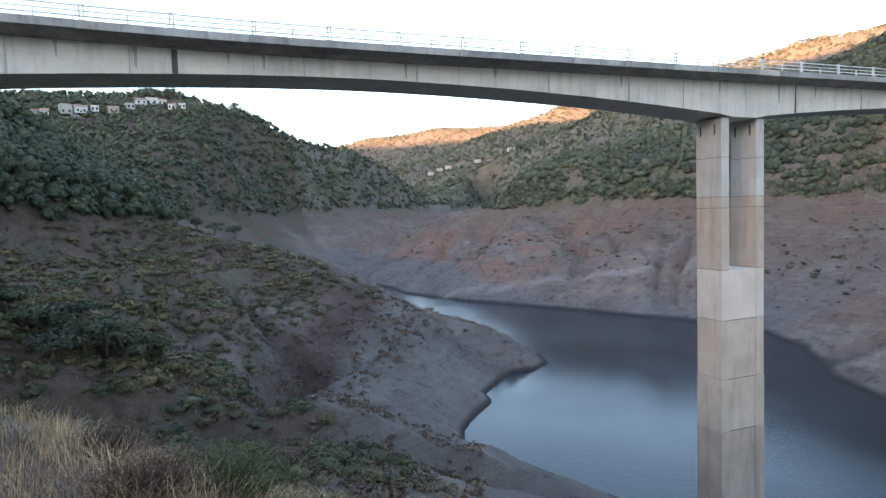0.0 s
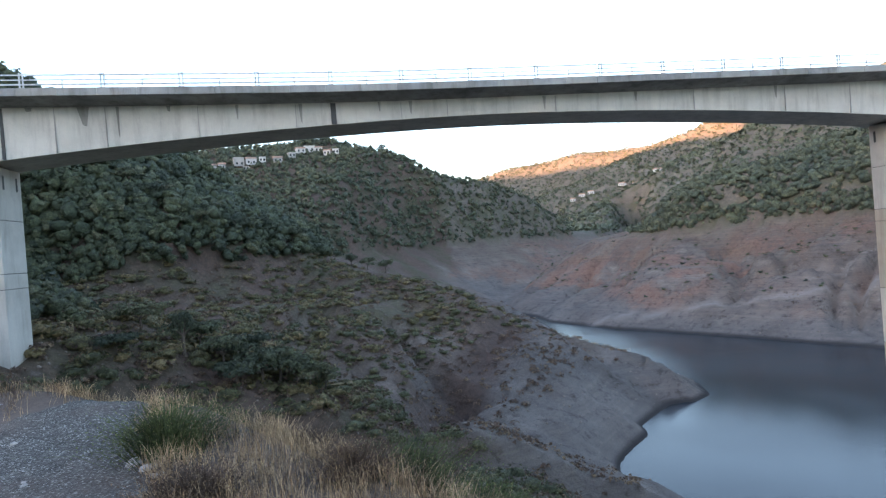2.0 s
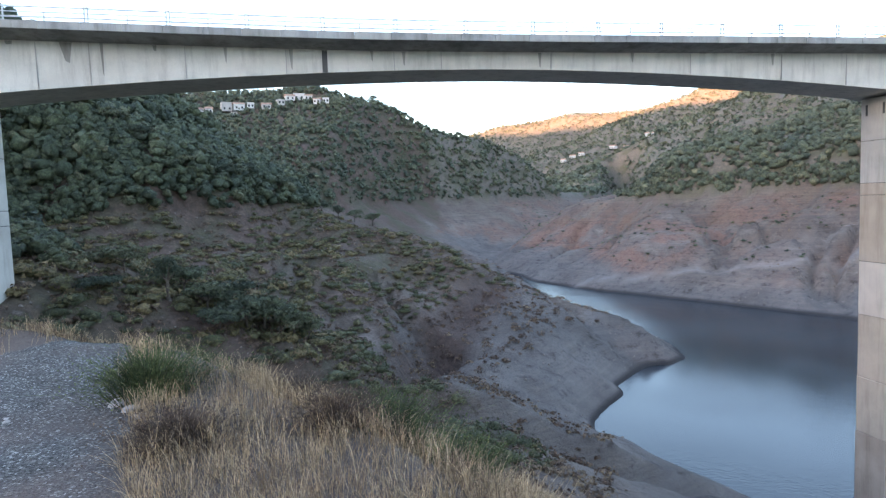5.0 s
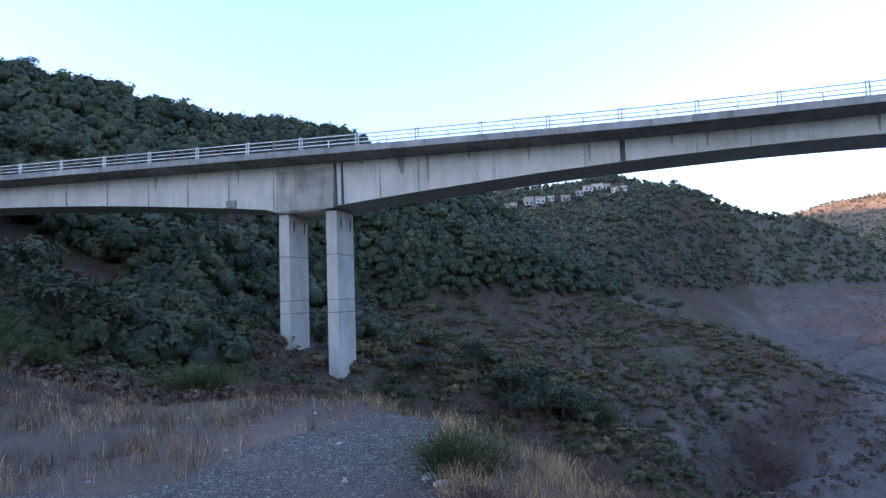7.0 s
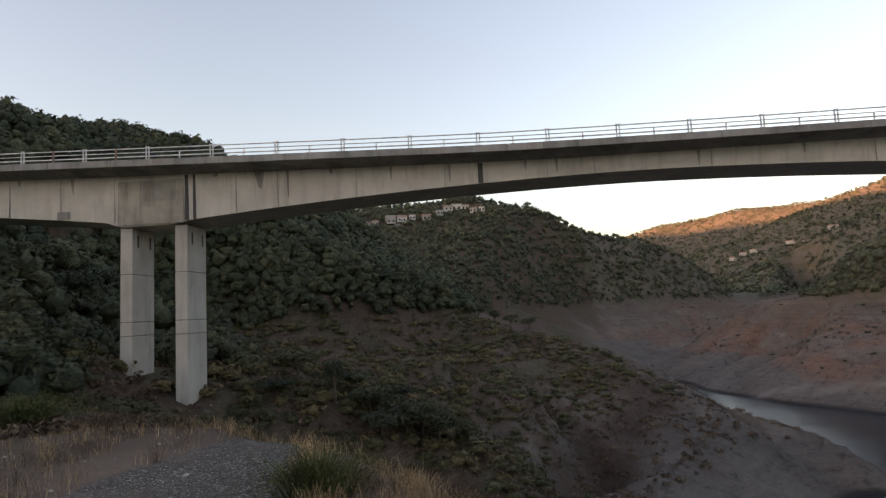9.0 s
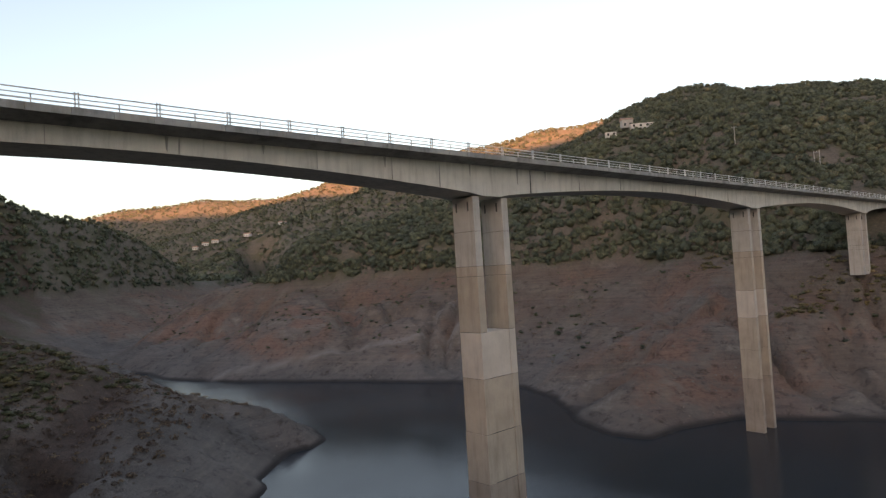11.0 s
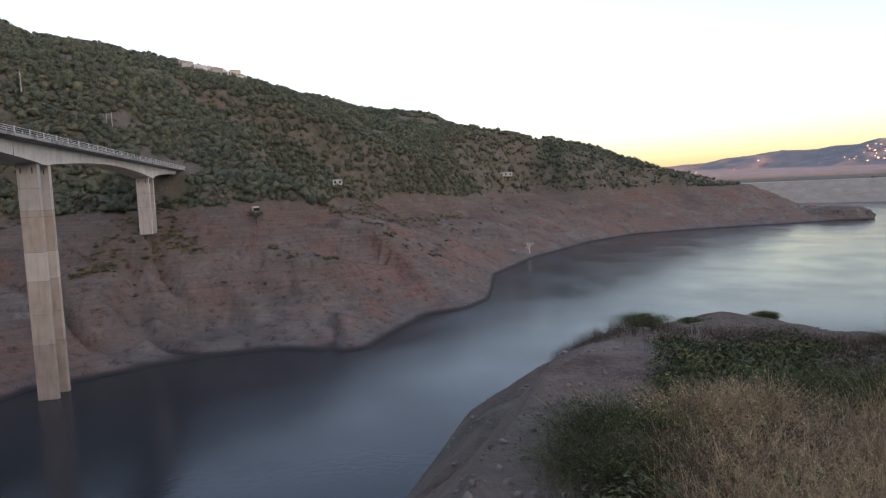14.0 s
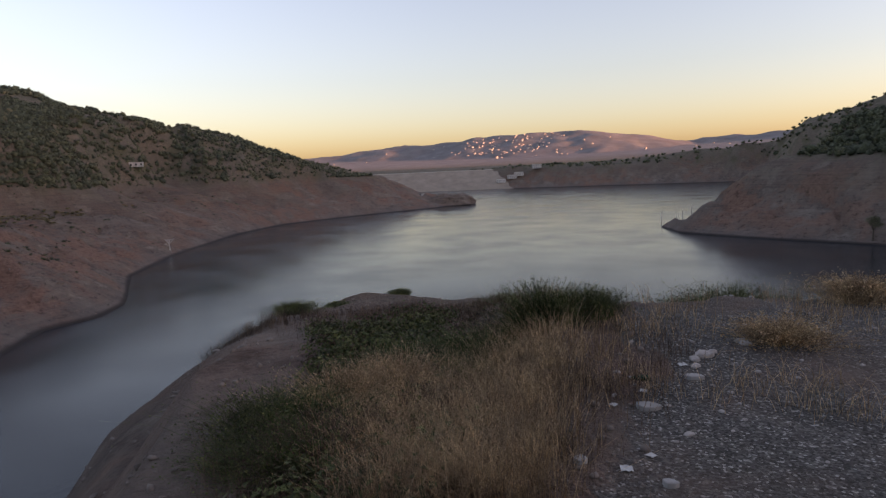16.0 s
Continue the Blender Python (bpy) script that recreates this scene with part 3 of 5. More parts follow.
def loft(bm, prof, stations):
    """A closed section carried along the road's own line."""
    rows = [[bm.verts.new((x, y, z + rise(x))) for y, z in prof] for x in stations]
    n = len(prof)
    for a, b in zip(rows, rows[1:]):
        for i in range(n):
            bm.faces.new((a[i], a[(i + 1) % n], b[(i + 1) % n], b[i]))
    bm.faces.new(rows[0])
    bm.faces.new(rows[-1][::-1])
    bmesh.ops.recalc_face_normals(bm, faces=bm.faces)
    return bm


def build_bridge():
    root = new("bridge")
    root.location = (13.0, 55.0, 44.0)
    tagged(root, "long pale concrete box-girder road bridge over the reservoir", "bridge")
    inv = Matrix.Translation((-13.0, -55.0, -44.0))

    def put(name, bm, mat, parent=root, label=""):
        bmesh.ops.transform(bm, matrix=inv, verts=bm.verts)
        return part(name, bm, mat, parent, label)
    stations = [WEST_END + (EAST_END - WEST_END) * i / 90 for i in range(91)]
    xs = [WEST_END] + [p[0] for p in PIERS] + [EAST_END]
    for k, (xa, xb) in enumerate(zip(xs, xs[1:])):
        bm = bmesh.new()
        n = 48
        rows = []
        for i in range(n + 1):
            x = xa + (xb - xa) * i / n
            z, zt = soffit(x), Z_DECK - 0.75 + rise(x)
            rows.append([bm.verts.new((x, y, zz)) for y, zz in ((WY0, zt), (WY0 + 0.12, z), (WY1 - 0.12, z), (WY1, zt))])
        for a, b in zip(rows, rows[1:]):
            for q in range(4):
                bm.faces.new((a[q], a[(q + 1) % 4], b[(q + 1) % 4], b[q]))
        bm.faces.new(rows[0])
        bm.faces.new(rows[-1][::-1])
        bmesh.ops.recalc_face_normals(bm, faces=bm.faces)
        put("girder", bm, CONCRETE, root, "pale weathered concrete box girder curving deeper at the piers")
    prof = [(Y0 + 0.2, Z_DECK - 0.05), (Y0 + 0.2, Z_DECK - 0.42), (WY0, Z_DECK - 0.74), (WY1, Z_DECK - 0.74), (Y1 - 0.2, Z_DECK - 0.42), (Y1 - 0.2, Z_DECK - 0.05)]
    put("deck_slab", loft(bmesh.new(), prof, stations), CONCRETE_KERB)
    road = [(Y0 + 1.4, Z_DECK + 0.02), (Y0 + 1.4, Z_DECK - 0.048), (Y1 - 1.4, Z_DECK - 0.048), (Y1 - 1.4, Z_DECK + 0.02)]
    put("carriageway", loft(bmesh.new(), road, stations), ASPHALT, root, "dark asphalt road surface")
    # edge beams in lengths, some paler, some stained
    L = 2.8
    kerbs = [bm_mesh("edge_beam", box(bmesh.new(), 0.008, L - 0.008, 0, 0.28, -0.42, 0.16, 0.02), m) for m in (CONCRETE_KERB, CONCRETE_KERB, CONCRETE_SEAM, CONCRETE_KERB, CONCRETE_STREAK)]
    n = int((EAST_END - WEST_END) / L)
    rng = random.Random(11)

    def tilt(x):
        return Matrix.Rotation(-math.atan(grade(x)), 4, 'Y')
    for yy in (Y0, Y1 - 0.28):
        for i in range(n):
            x = WEST_END + i * L
            o = part("edge_beam", kerbs[rng.randrange(5)], None, root)
            o.matrix_local = Matrix.Translation((x - 13.0, yy - 55.0 + 0.012 * math.sin(i * 7.1), Z_DECK + rise(x) - 44.0 + 0.006 * math.sin(i * 3.7))) @ tilt(x + L / 2)
    # railing
    post = bmesh.new()
    box(post, -0.16, -0.08, 0, 0.1, 0.0, 1.12)
    box(post, 0.08, 0.16, 0, 0.1, 0.0, 1.12)
    box(post, -0.16, 0.16, 0.02, 0.08, 1.0, 1.06)
    box(post, -0.22, 0.22, -0.02, 0.12, 0.0, 0.04)
    post = bm_mesh("post", post, RAIL_WHITE)
    thin = bmesh.new()
    box(thin, -0.09, 0.09, 0, 0.09, 0.0, 1.05)
    box(thin, -0.14, 0.14, -0.02, 0.11, 0.0, 0.03)
    thin = bm_mesh("post", thin, RAIL_RUST)
    # thin posts against open sky: whitened and shortened, standing in for glare
    pale = box(bmesh.new(), -0.04, 0.04, 0, 0.09, 0.0, 0.62)
    thin_glare = bm_mesh("post", pale, RAIL_WHITE)
    for yy in (Y0 + 0.09, Y1 - 0.19):
        bars = []
        for zc, w in ((0.98, 0.045), (0.62, 0.035), (0.28, 0.05)):
            c = Z_DECK + 0.16 + zc
            bars.append(loft(bmesh.new(), [(yy + 0.03, c - w), (yy + 0.03 + w, c - w), (yy + 0.03 + w, c + w), (yy + 0.03, c + w)], stations))
        railing = put("railing", bars[0], RAIL_WHITE, root, "pale painted metal railing with three bars")
        for b in bars[1:]:
            put("rail", b, RAIL_WHITE, railing)
        for i in range(n):
            x = WEST_END + 0.4 + i * L
            o = part("post", post if i % 2 == 0 else (thin if x < -25.7 else thin_glare), None, railing)
            o.location = (x - 13.0, yy - 55.0, Z_DECK + 0.16 + rise(x) - 44.0)
    # expansion joints with dark water stains
    for x, w in ((-26.05, 0.30), (-25.35, 0.22), (-0.38, 0.42), (62.9, 0.14)):
        bm = bmesh.new()
        box(bm, x - w / 2, x + w / 2, WY0 - 0.012, WY0 + 0.2, soffit(x) + 0.03, Z_DECK - 0.8 + rise(x))
        put("joint", bm, CONCRETE_DARK, root, "dark water-stained movement joint")
    for x in (-58.0, -52.5, -47.2, -42.4, -37.6, -32.6, -21.6, -17.9, -11.0, -3.4, 5.2, 9.1, 18.6, 31.5, 40.5, 47.2, 73.5, 84.0, 96.5, 108.0, 121.0):
        bm = bmesh.new()
        w = 0.05 if x == 18.6 else 0.03
        box(bm, x - w, x + w, WY0 - 0.006, WY0 + 0.2, soffit(x) + 0.05, Z_DECK - 0.85 + rise(x))
        put("casting_seam", bm, CONCRETE_SEAM)
    # runs of dirt below the leaking deck edge
    for x, w, d in ((-23.4, 0.5, 1.0), (-19.5, 0.9, 1.5), (-17.0, 0.22, 2.4), (-13.2, 0.3, 0.9), (-8.0, 0.25, 1.2), (-3.0, 0.3, 1.6), (3.4, 0.25, 0.8), (6.0, 0.3, 1.1), (17.6, 0.3, 1.2), (26.0, 0.3, 0.8), (39.6, 0.35, 1.1),
                    (52.0, 0.3, 1.4), (60.4, 0.5, 2.0), (66.0, 0.3, 1.2), (-36.5, 0.35, 1.6), (-41.5, 0.3, 1.2), (-46.3, 0.35, 1.5)):
        z1 = Z_DECK - 0.8 + rise(x)
        z0 = max(soffit(x) + 0.1, z1 - d)
        bm = bmesh.new()
        v = [bm.verts.new(c) for c in ((x - w / 2, WY0 - 0.004, z1), (x + w / 2, WY0 - 0.004, z1), (x + w * 0.22, WY0 + 0.05, z0), (x - w * 0.1, WY0 + 0.05, z0 + 0.1 * d))]
        bm.faces.new(v)
        r = bmesh.ops.extrude_face_region(bm, geom=bm.faces[:])
        bmesh.ops.translate(bm, vec=(0, 0.15, 0), verts=[q for q in r["geom"] if isinstance(q, bmesh.types.BMVert)])
        bmesh.ops.recalc_face_normals(bm, faces=bm.faces)
        put("stain", bm, CONCRETE_STREAK, root, "grey dirt run below the leaking deck edge")
    # newer render panel over the first pier
    put("panel", box(bmesh.new(), -32.3, -26.3, WY0 - 0.02, WY0 + 0.2, 44.86, 48.75, 0.01), CONCRETE_OLD, root, "patched warmer concrete panel above the pier")
    put("panel", box(bmesh.new(), -30.0, -27.0, WY0 - 0.03, WY0 + 0.1, 46.9, 48.6, 0.01), CONCRETE_STREAK, root, "darker grey patch in the old panel")
    put("spalled_patch", box(bmesh.new(), -37.9, -36.8, WY0 - 0.008, WY0 + 0.2, 45.75, 46.4, 0.01), CONCRETE_STREAK, root, "spalled dark patch in the concrete")
    return root


def build_pier(x, top, foot, solid_top, label):
    """Twin blades joined into one shaft lower down, with casting joints and tide bands."""
    root = new("bridge_pier")
    root.location = (x, 55.0, foot)
    tagged(root, label, "bridge pier", "bridge piers")
    inv = Matrix.Translation((-x, -55.0, -foot))
    y0, y1 = 52.7, 56.3

    def put(name, bm, mat, label=""):
        bmesh.ops.transform(bm, matrix=inv, verts=bm.verts)
        return part(name, bm, mat, root, label)
    lifts = [40.6, 36.4, 35.2, 28.5, 23.0, 16.5, 10.7]
    cuts = [top - 0.02] + [z for z in lifts if foot + 1 < z < top - 1] + [foot]
    for za, zb in zip(cuts, cuts[1:]):
        mat = CONCRETE_PIER if zb > 36 else (CONCRETE_TAN if zb > 27 else (CONCRETE_PALE if zb > 20 else (CONCRETE_TAN if zb > 9 else CONCRETE_LOW)))
        if foot > 20 and zb < 36:
            mat = CONCRETE_PIER
        grow = max(0, 23 - za) * 0.006
        if za > solid_top + 0.1:
            for s in (-2.5, 2.5):
                bm = box(bmesh.new(), x + s - 0.56, x + s + 0.56, y0, y1, zb + 0.03, za, 0.04)
                put("blade", bm, mat)
                put("joint_line", box(bmesh.new(), x + s - 0.53, x + s + 0.53, y0 + 0.03, y1 - 0.03, zb - 0.02, zb + 0.03), CONCRETE_DARK)
                if za == cuts[0]:
                    for yy in (y0 + 0.9, y1 - 0.7):
                        for e in (-0.56, 0.56):
                            put("slot", box(bmesh.new(), x + s + e - 0.02, x + s + e + 0.02, yy - 0.12, yy + 0.12, za - 1.7, za - 0.6), CONCRETE_DARK, "dark vent slot")
        else:
            bm = bmesh.new()
            for s in (-2.5, 2.5):
                box(bm, x + s - 0.56 - grow, x + s + 0.56 + grow, y0 - grow, y1 + grow, zb + 0.03, za, 0.05)
            box(bm, x - 1.95, x + 1.95, y0 + 0.12, y1 - 0.12, zb + 0.03, za)
            put("shaft", bm, mat)
            put("joint_line", box(bmesh.new(), x - 3.0, x + 3.0, y0 + 0.05, y1 - 0.05, zb - 0.02, zb + 0.03), CONCRETE_DARK)
    return root


def build_abutment(x0, x1, label):
    root = new("bridge_abutment")
    root.location = ((x0 + x1) / 2, 55.0, 34.0)
    tagged(root, label, "abutment", "bridge abutments")
    inv = Matrix.Translation((-(x0 + x1) / 2, -55.0, -34.0))
    for nm, b in (("breast_wall", (x0, x1, 51.4, 58.6, 33.0, 47.0)), ("bearing_seat", (x0 - 0.3, x1 + 0.3, 51.2, 58.8, 47.0, 47.35))):
        bm = box(bmesh.new(), *b, 0.04)
        bmesh.ops.transform(bm, matrix=inv, verts=bm.verts)
        part(nm, bm, CONCRETE_PIER, root)
    for yy in (50.3, 59.0):
        bm = box(bmesh.new(), x0 - 5, x1 + 5, yy, yy + 0.7, 36.0, 48.3, 0.03)
        bmesh.ops.transform(bm, matrix=inv, verts=bm.verts)
        part("wing_wall", bm, CONCRETE, root)


build_bridge()
build_abutment(EAST_END - 1.5, EAST_END + 4, "concrete abutment carrying the bridge's far end")
build_abutment(WEST_END - 4, WEST_END + 1.5, "concrete abutment carrying the bridge's near end")
PIER_LABELS = ["pale twin-blade concrete pier standing on the bank", "tall twin-blade concrete pier with tide marks standing in water",
               "tall concrete pier standing at the far water's edge", "short concrete pier on the far bank"]
FEET = [27.5, -6.0, -4.0, 28.0]
SOLID = [0.0, 28.5, 0, 0]
for (px_, top_), foot_, solid_, lab_ in zip(PIERS, FEET, SOLID, PIER_LABELS):
    build_pier(px_, top_, foot_, solid_, lab_)


# ---- vegetation ----
def leaf_cloud(rng, centres, radii, count, size, tint):
    """Leaves strewn through ellipsoid crowns; returns places, faces and a tint for each place."""
    n = len(centres)
    d = rng.normal(size=(n, count, 3))
    d /= np.linalg.norm(d, axis=2, keepdims=True)
    d[:, :, 2] = np.where(d[:, :, 2] < -0.35, -d[:, :, 2], d[:, :, 2])
    lump = 1 + 0.22 * np.sin(d[:, :, :1] * 5 + tint[:, None, None] * 40) * np.cos(d[:, :, 1:2] * 4 + tint[:, None, None] * 70)
    rad = rng.uniform(0.62, 1.0, (n, count, 1)) * lump
    p = centres[:, None, :] + d * rad * radii[:, None, :]
    nrm = d + rng.normal(scale=0.35, size=d.shape) + np.array([0, 0, 0.25])
    nrm /= np.linalg.norm(nrm, axis=2, keepdims=True)
    up = rng.normal(size=d.shape)
    t = np.cross(nrm, up)
    t /= np.linalg.norm(t, axis=2, keepdims=True) + 1e-9
    b = np.cross(nrm, t)
    s = (size[:, None, None] * rng.uniform(0.6, 1.3, (n, count, 1)))
    leaf = np.stack([p - t * s * 1.1 - b * s * 0.8, p + t * s * 1.2 - b * s * 0.7, p + t * s * 0.1 + b * s * 1.4], 2)
    v = leaf.reshape(-1, 3)
    f = np.arange(len(v)).reshape(-1, 3)
    return v, f, np.repeat(tint, count * 3)


def add_tint(me, tint):
    at = me.attributes.new("tint", 'FLOAT', 'POINT')
    at.data.foreach_set("value", np.asarray(tint, dtype=np.float32))


def stuff(name, arrays, mat, label, category):
    v = np.vstack([a[0] for a in arrays])
    off, fs = 0, []
    for a in arrays:
        fs.append(a[1] + off)
        off += len(a[0])
    me = mesh_np(name, v, np.vstack(fs), mat)
    add_tint(me, np.concatenate([a[2] for a in arrays]))
    ob = new(name, me)
    tagged(ob, label, category, kind="stuff")
    return ob


def scatter(rng, n, a0, a1, r0, r1, power=1.0):
    """Random places in a sector, denser towards the near side when power is above 1."""
    a = np.radians(rng.uniform(a0, a1, n))
    u = rng.uniform(0, 1, n) ** power
    r = np.sqrt(r0 * r0 + u * (r1 * r1 - r0 * r0))
    return r * np.sin(a), r * np.cos(a)


def icosphere(level):
    bm = bmesh.new()
    bmesh.ops.create_icosphere(bm, subdivisions=level, radius=1.0)
    v = np.array([p.co[:] for p in bm.verts])
    f = np.array([[p.index for p in q.verts] for q in bm.faces])
    bm.free()
    return v, f


def crown_core(rng, centres, radii, tint, level, size):
    """Lumpy inner crowns that carry the leaves."""
    iv, fi = icosphere(level)
    k = len(iv)
    lump = 1 + 0.22 * np.sin(iv[None, :, :1] * 5 + tint[:, None, None] * 40) * np.cos(iv[None, :, 1:2] * 4 + tint[:, None, None] * 70)
    lump = lump * rng.uniform(0.6, 1.15, (len(centres), k, 1)) * size
    v = (centres[:, None, :] + iv[None] * radii[:, None, :] * lump).reshape(-1, 3)
    f = (fi[None] + k * np.arange(len(centres))[:, None, None]).reshape(-1, 3)
    return v, f, np.repeat(tint, k)


def core_mesh(name, core, mat, label):
    me = mesh_np(name, core[0], core[1], mat, smooth=True)
    add_tint(me, core[2])
    ob = new(name, me)
    tagged(ob, label, "woodland", kind="stuff")


def lobes(rng, c, rad, tint, k):
    """Each crown as a heap of k rounded boughs, higher in the middle."""
    n = len(c)
    th = rng.uniform(0, 6.283, (n, 1)) + np.arange(k)[None] * (6.283 / max(k - 1, 1)) + rng.normal(scale=0.3, size=(n, k))
    out = rng.uniform(0.42, 0.66, (n, k))
    out[:, 0] = 0.08
    up = rng.uniform(-0.25, 0.2, (n, k))
    up[:, 0] = 0.38
    o = np.stack([np.cos(th) * out, np.sin(th) * out, up], 2)
    cc = (c[:, None] + o * rad[:, None]).reshape(-1, 3)
    rr = (rad[:, None] * rng.uniform(0.46, 0.68, (n, k, 1))).reshape(-1, 3)
    return cc, rr, np.clip(np.repeat(tint, k) + rng.normal(scale=0.06, size=n * k), 0, 1)


def woodland():
    rng = np.random.default_rng(5)
    # (name, sector, count, crown radius, boughs, leaves per bough, leaf size, clearing, small gaps, label)
    zones = [
        ("slope_woodland", (-34, 16, 140, 330), 7600, (1.2, 3.5), 3, 16, 0.27, -3.0, 0.35, "dense dark green woodland above the sloping bench"),
        ("slope_edge_woodland", (-34, 14, 84, 142), 2200, (1.2, 3.0), 4, 40, 0.16, -2.0, 0.2, "dark green trees along the foot of the wooded slope"),
        ("bank_edge_scrub", (24, 112, 185, 470), 30000, (0.5, 1.9), 1, 14, 0.24, -1.1, 0.4, "olive bushes along the top of the bare bank"),
        ("bridge_foot_woodland", (-84, -6, 46, 110), 1800, (0.9, 2.6), 4, 30, 0.15, -1.0, 0.2, "dark green bushes and oaks below the bridge"),
        ("oak_woodland", (-84, -20, 75, 215), 3300, (1.5, 4.0), 4, 24, 0.25, -2.0, 0.2, "dense dark green holm-oak woodland on the near hillside"),
        ("far_woodland", (-30, 30, 300, 580), 15000, (1.0, 3.2), 2, 8, 0.34, -1.1, 0.45, "olive-green scrub woodland on the valley's far hillside"),
        ("point_scrub", (94, 129, 250, 800), 20000, (0.9, 3.0), 1, 14, 0.32, -0.62, 0.5, "olive and dark green scrub on the wooded point"),
        ("hill_scrub", (24, 102, 190, 575), 34000, (0.8, 3.0), 1, 16, 0.34, -0.62, 0.55, "olive and dark green scrub dotted over the dry hill"),
        ("right_shore_woodland", (142, 186, 90, 480), 16000, (0.9, 2.8), 1, 18, 0.34, -1.8, 0.3, "dark green woodland on the near side of the reservoir"),
        ("distant_scrub", (8, 75, 640, 1950), 30000, (2.0, 4.6), 1, 5, 1.5, -0.7, 0.4, "distant scrub on the ridges up the valley"),
        ("distant_shore_trees", (128, 178, 330, 1400), 6500, (2.0, 4.5), 1, 8, 0.7, -0.5, 0.4, "dark trees along the reservoir's distant shore"),
    ]
    for name, (a0, a1, r0, r1), n, (s0, s1), boughs, leaves, size, clear, small, label in zones:
        steep = name in ("slope_edge_woodland", "right_shore_woodland", "far_woodland", "slope_woodland", "hill_scrub", "bank_edge_scrub", "point_scrub")
        x, y = scatter(rng, int(n * 2.2) if steep else n, a0, a1, r0, r1, 1.0 if name == "hill_scrub" else 1.25)
        z, ds, lake = heights(x, y)
        if steep:   # as many bushes to a metre of steep face as of level ground
            r = np.hypot(x, y)
            slope = np.abs(heights(x * (1 + 2 / r), y * (1 + 2 / r))[0] - z) / 2
            some = rng.uniform(0, 1, len(x)) < 0.38 + 0.36 * slope
            x, y, z, lake = x[some], y[some], z[some], lake[some]
        gaps = 0.5 * fbm(x, y, 60, 3, 91) + small * fbm(x, y, 13, 3, 92)
        edge = fbm(x, y, 25, 4, 31)
        low = 5.5 if name == "bridge_foot_woodland" else 0.0
        keep = (~lake) & (z > HIGH_WATER + 0.3 - low - edge * 1.5) & (gaps > clear)
        keep &= ~((np.abs(y - 55) < 8) & (x > WEST_END) & (x < EAST_END) & (z > 41.5 - s1 * 1.3))
        keep &= ~((y > 38) & (y < 62) & (np.abs(x + 0.533 * y) < 7.5))
        if name == "bank_edge_scrub":
            keep &= z < HIGH_WATER + 10
        x, y, z, gaps = x[keep], y[keep], z[keep], gaps[keep]
        s = (s0 + (s1 - s0) * rng.uniform(0, 1, len(x)) ** 1.5) * np.clip(0.75 + 0.4 * (gaps - clear), 0.6, 1.1)
        tint = np.clip(0.5 + 0.24 * rng.normal(size=len(x)) + 0.12 * fbm(x, y, 30, 2, 94), 0, 1)
        c = np.stack([x, y, z + s * 0.5], 1)
        rad = np.stack([s, s, s * rng.uniform(0.75, 1.05, len(x))], 1)
        mat = TREE_LEAF if name in ("bridge_foot_woodland", "oak_woodland", "slope_edge_woodland", "slope_woodland", "distant_shore_trees", "right_shore_woodland") else HILL_LEAF_LIGHTENED
        if boughs > 1:
            c, rad, tint = lobes(rng, c, rad, tint, boughs)
        stuff(name, [leaf_cloud(rng, c, rad, leaves, size * rad[:, 0] / np.mean(rad[:, 0]), tint)], mat, label, "woodland")
        if name != "distant_scrub":
            core_mesh(name + "_shade", crown_core(rng, c, rad, tint, 1, 0.82), mat, "inner foliage of the " + label.split(" on ")[0].split(" dotted")[0])


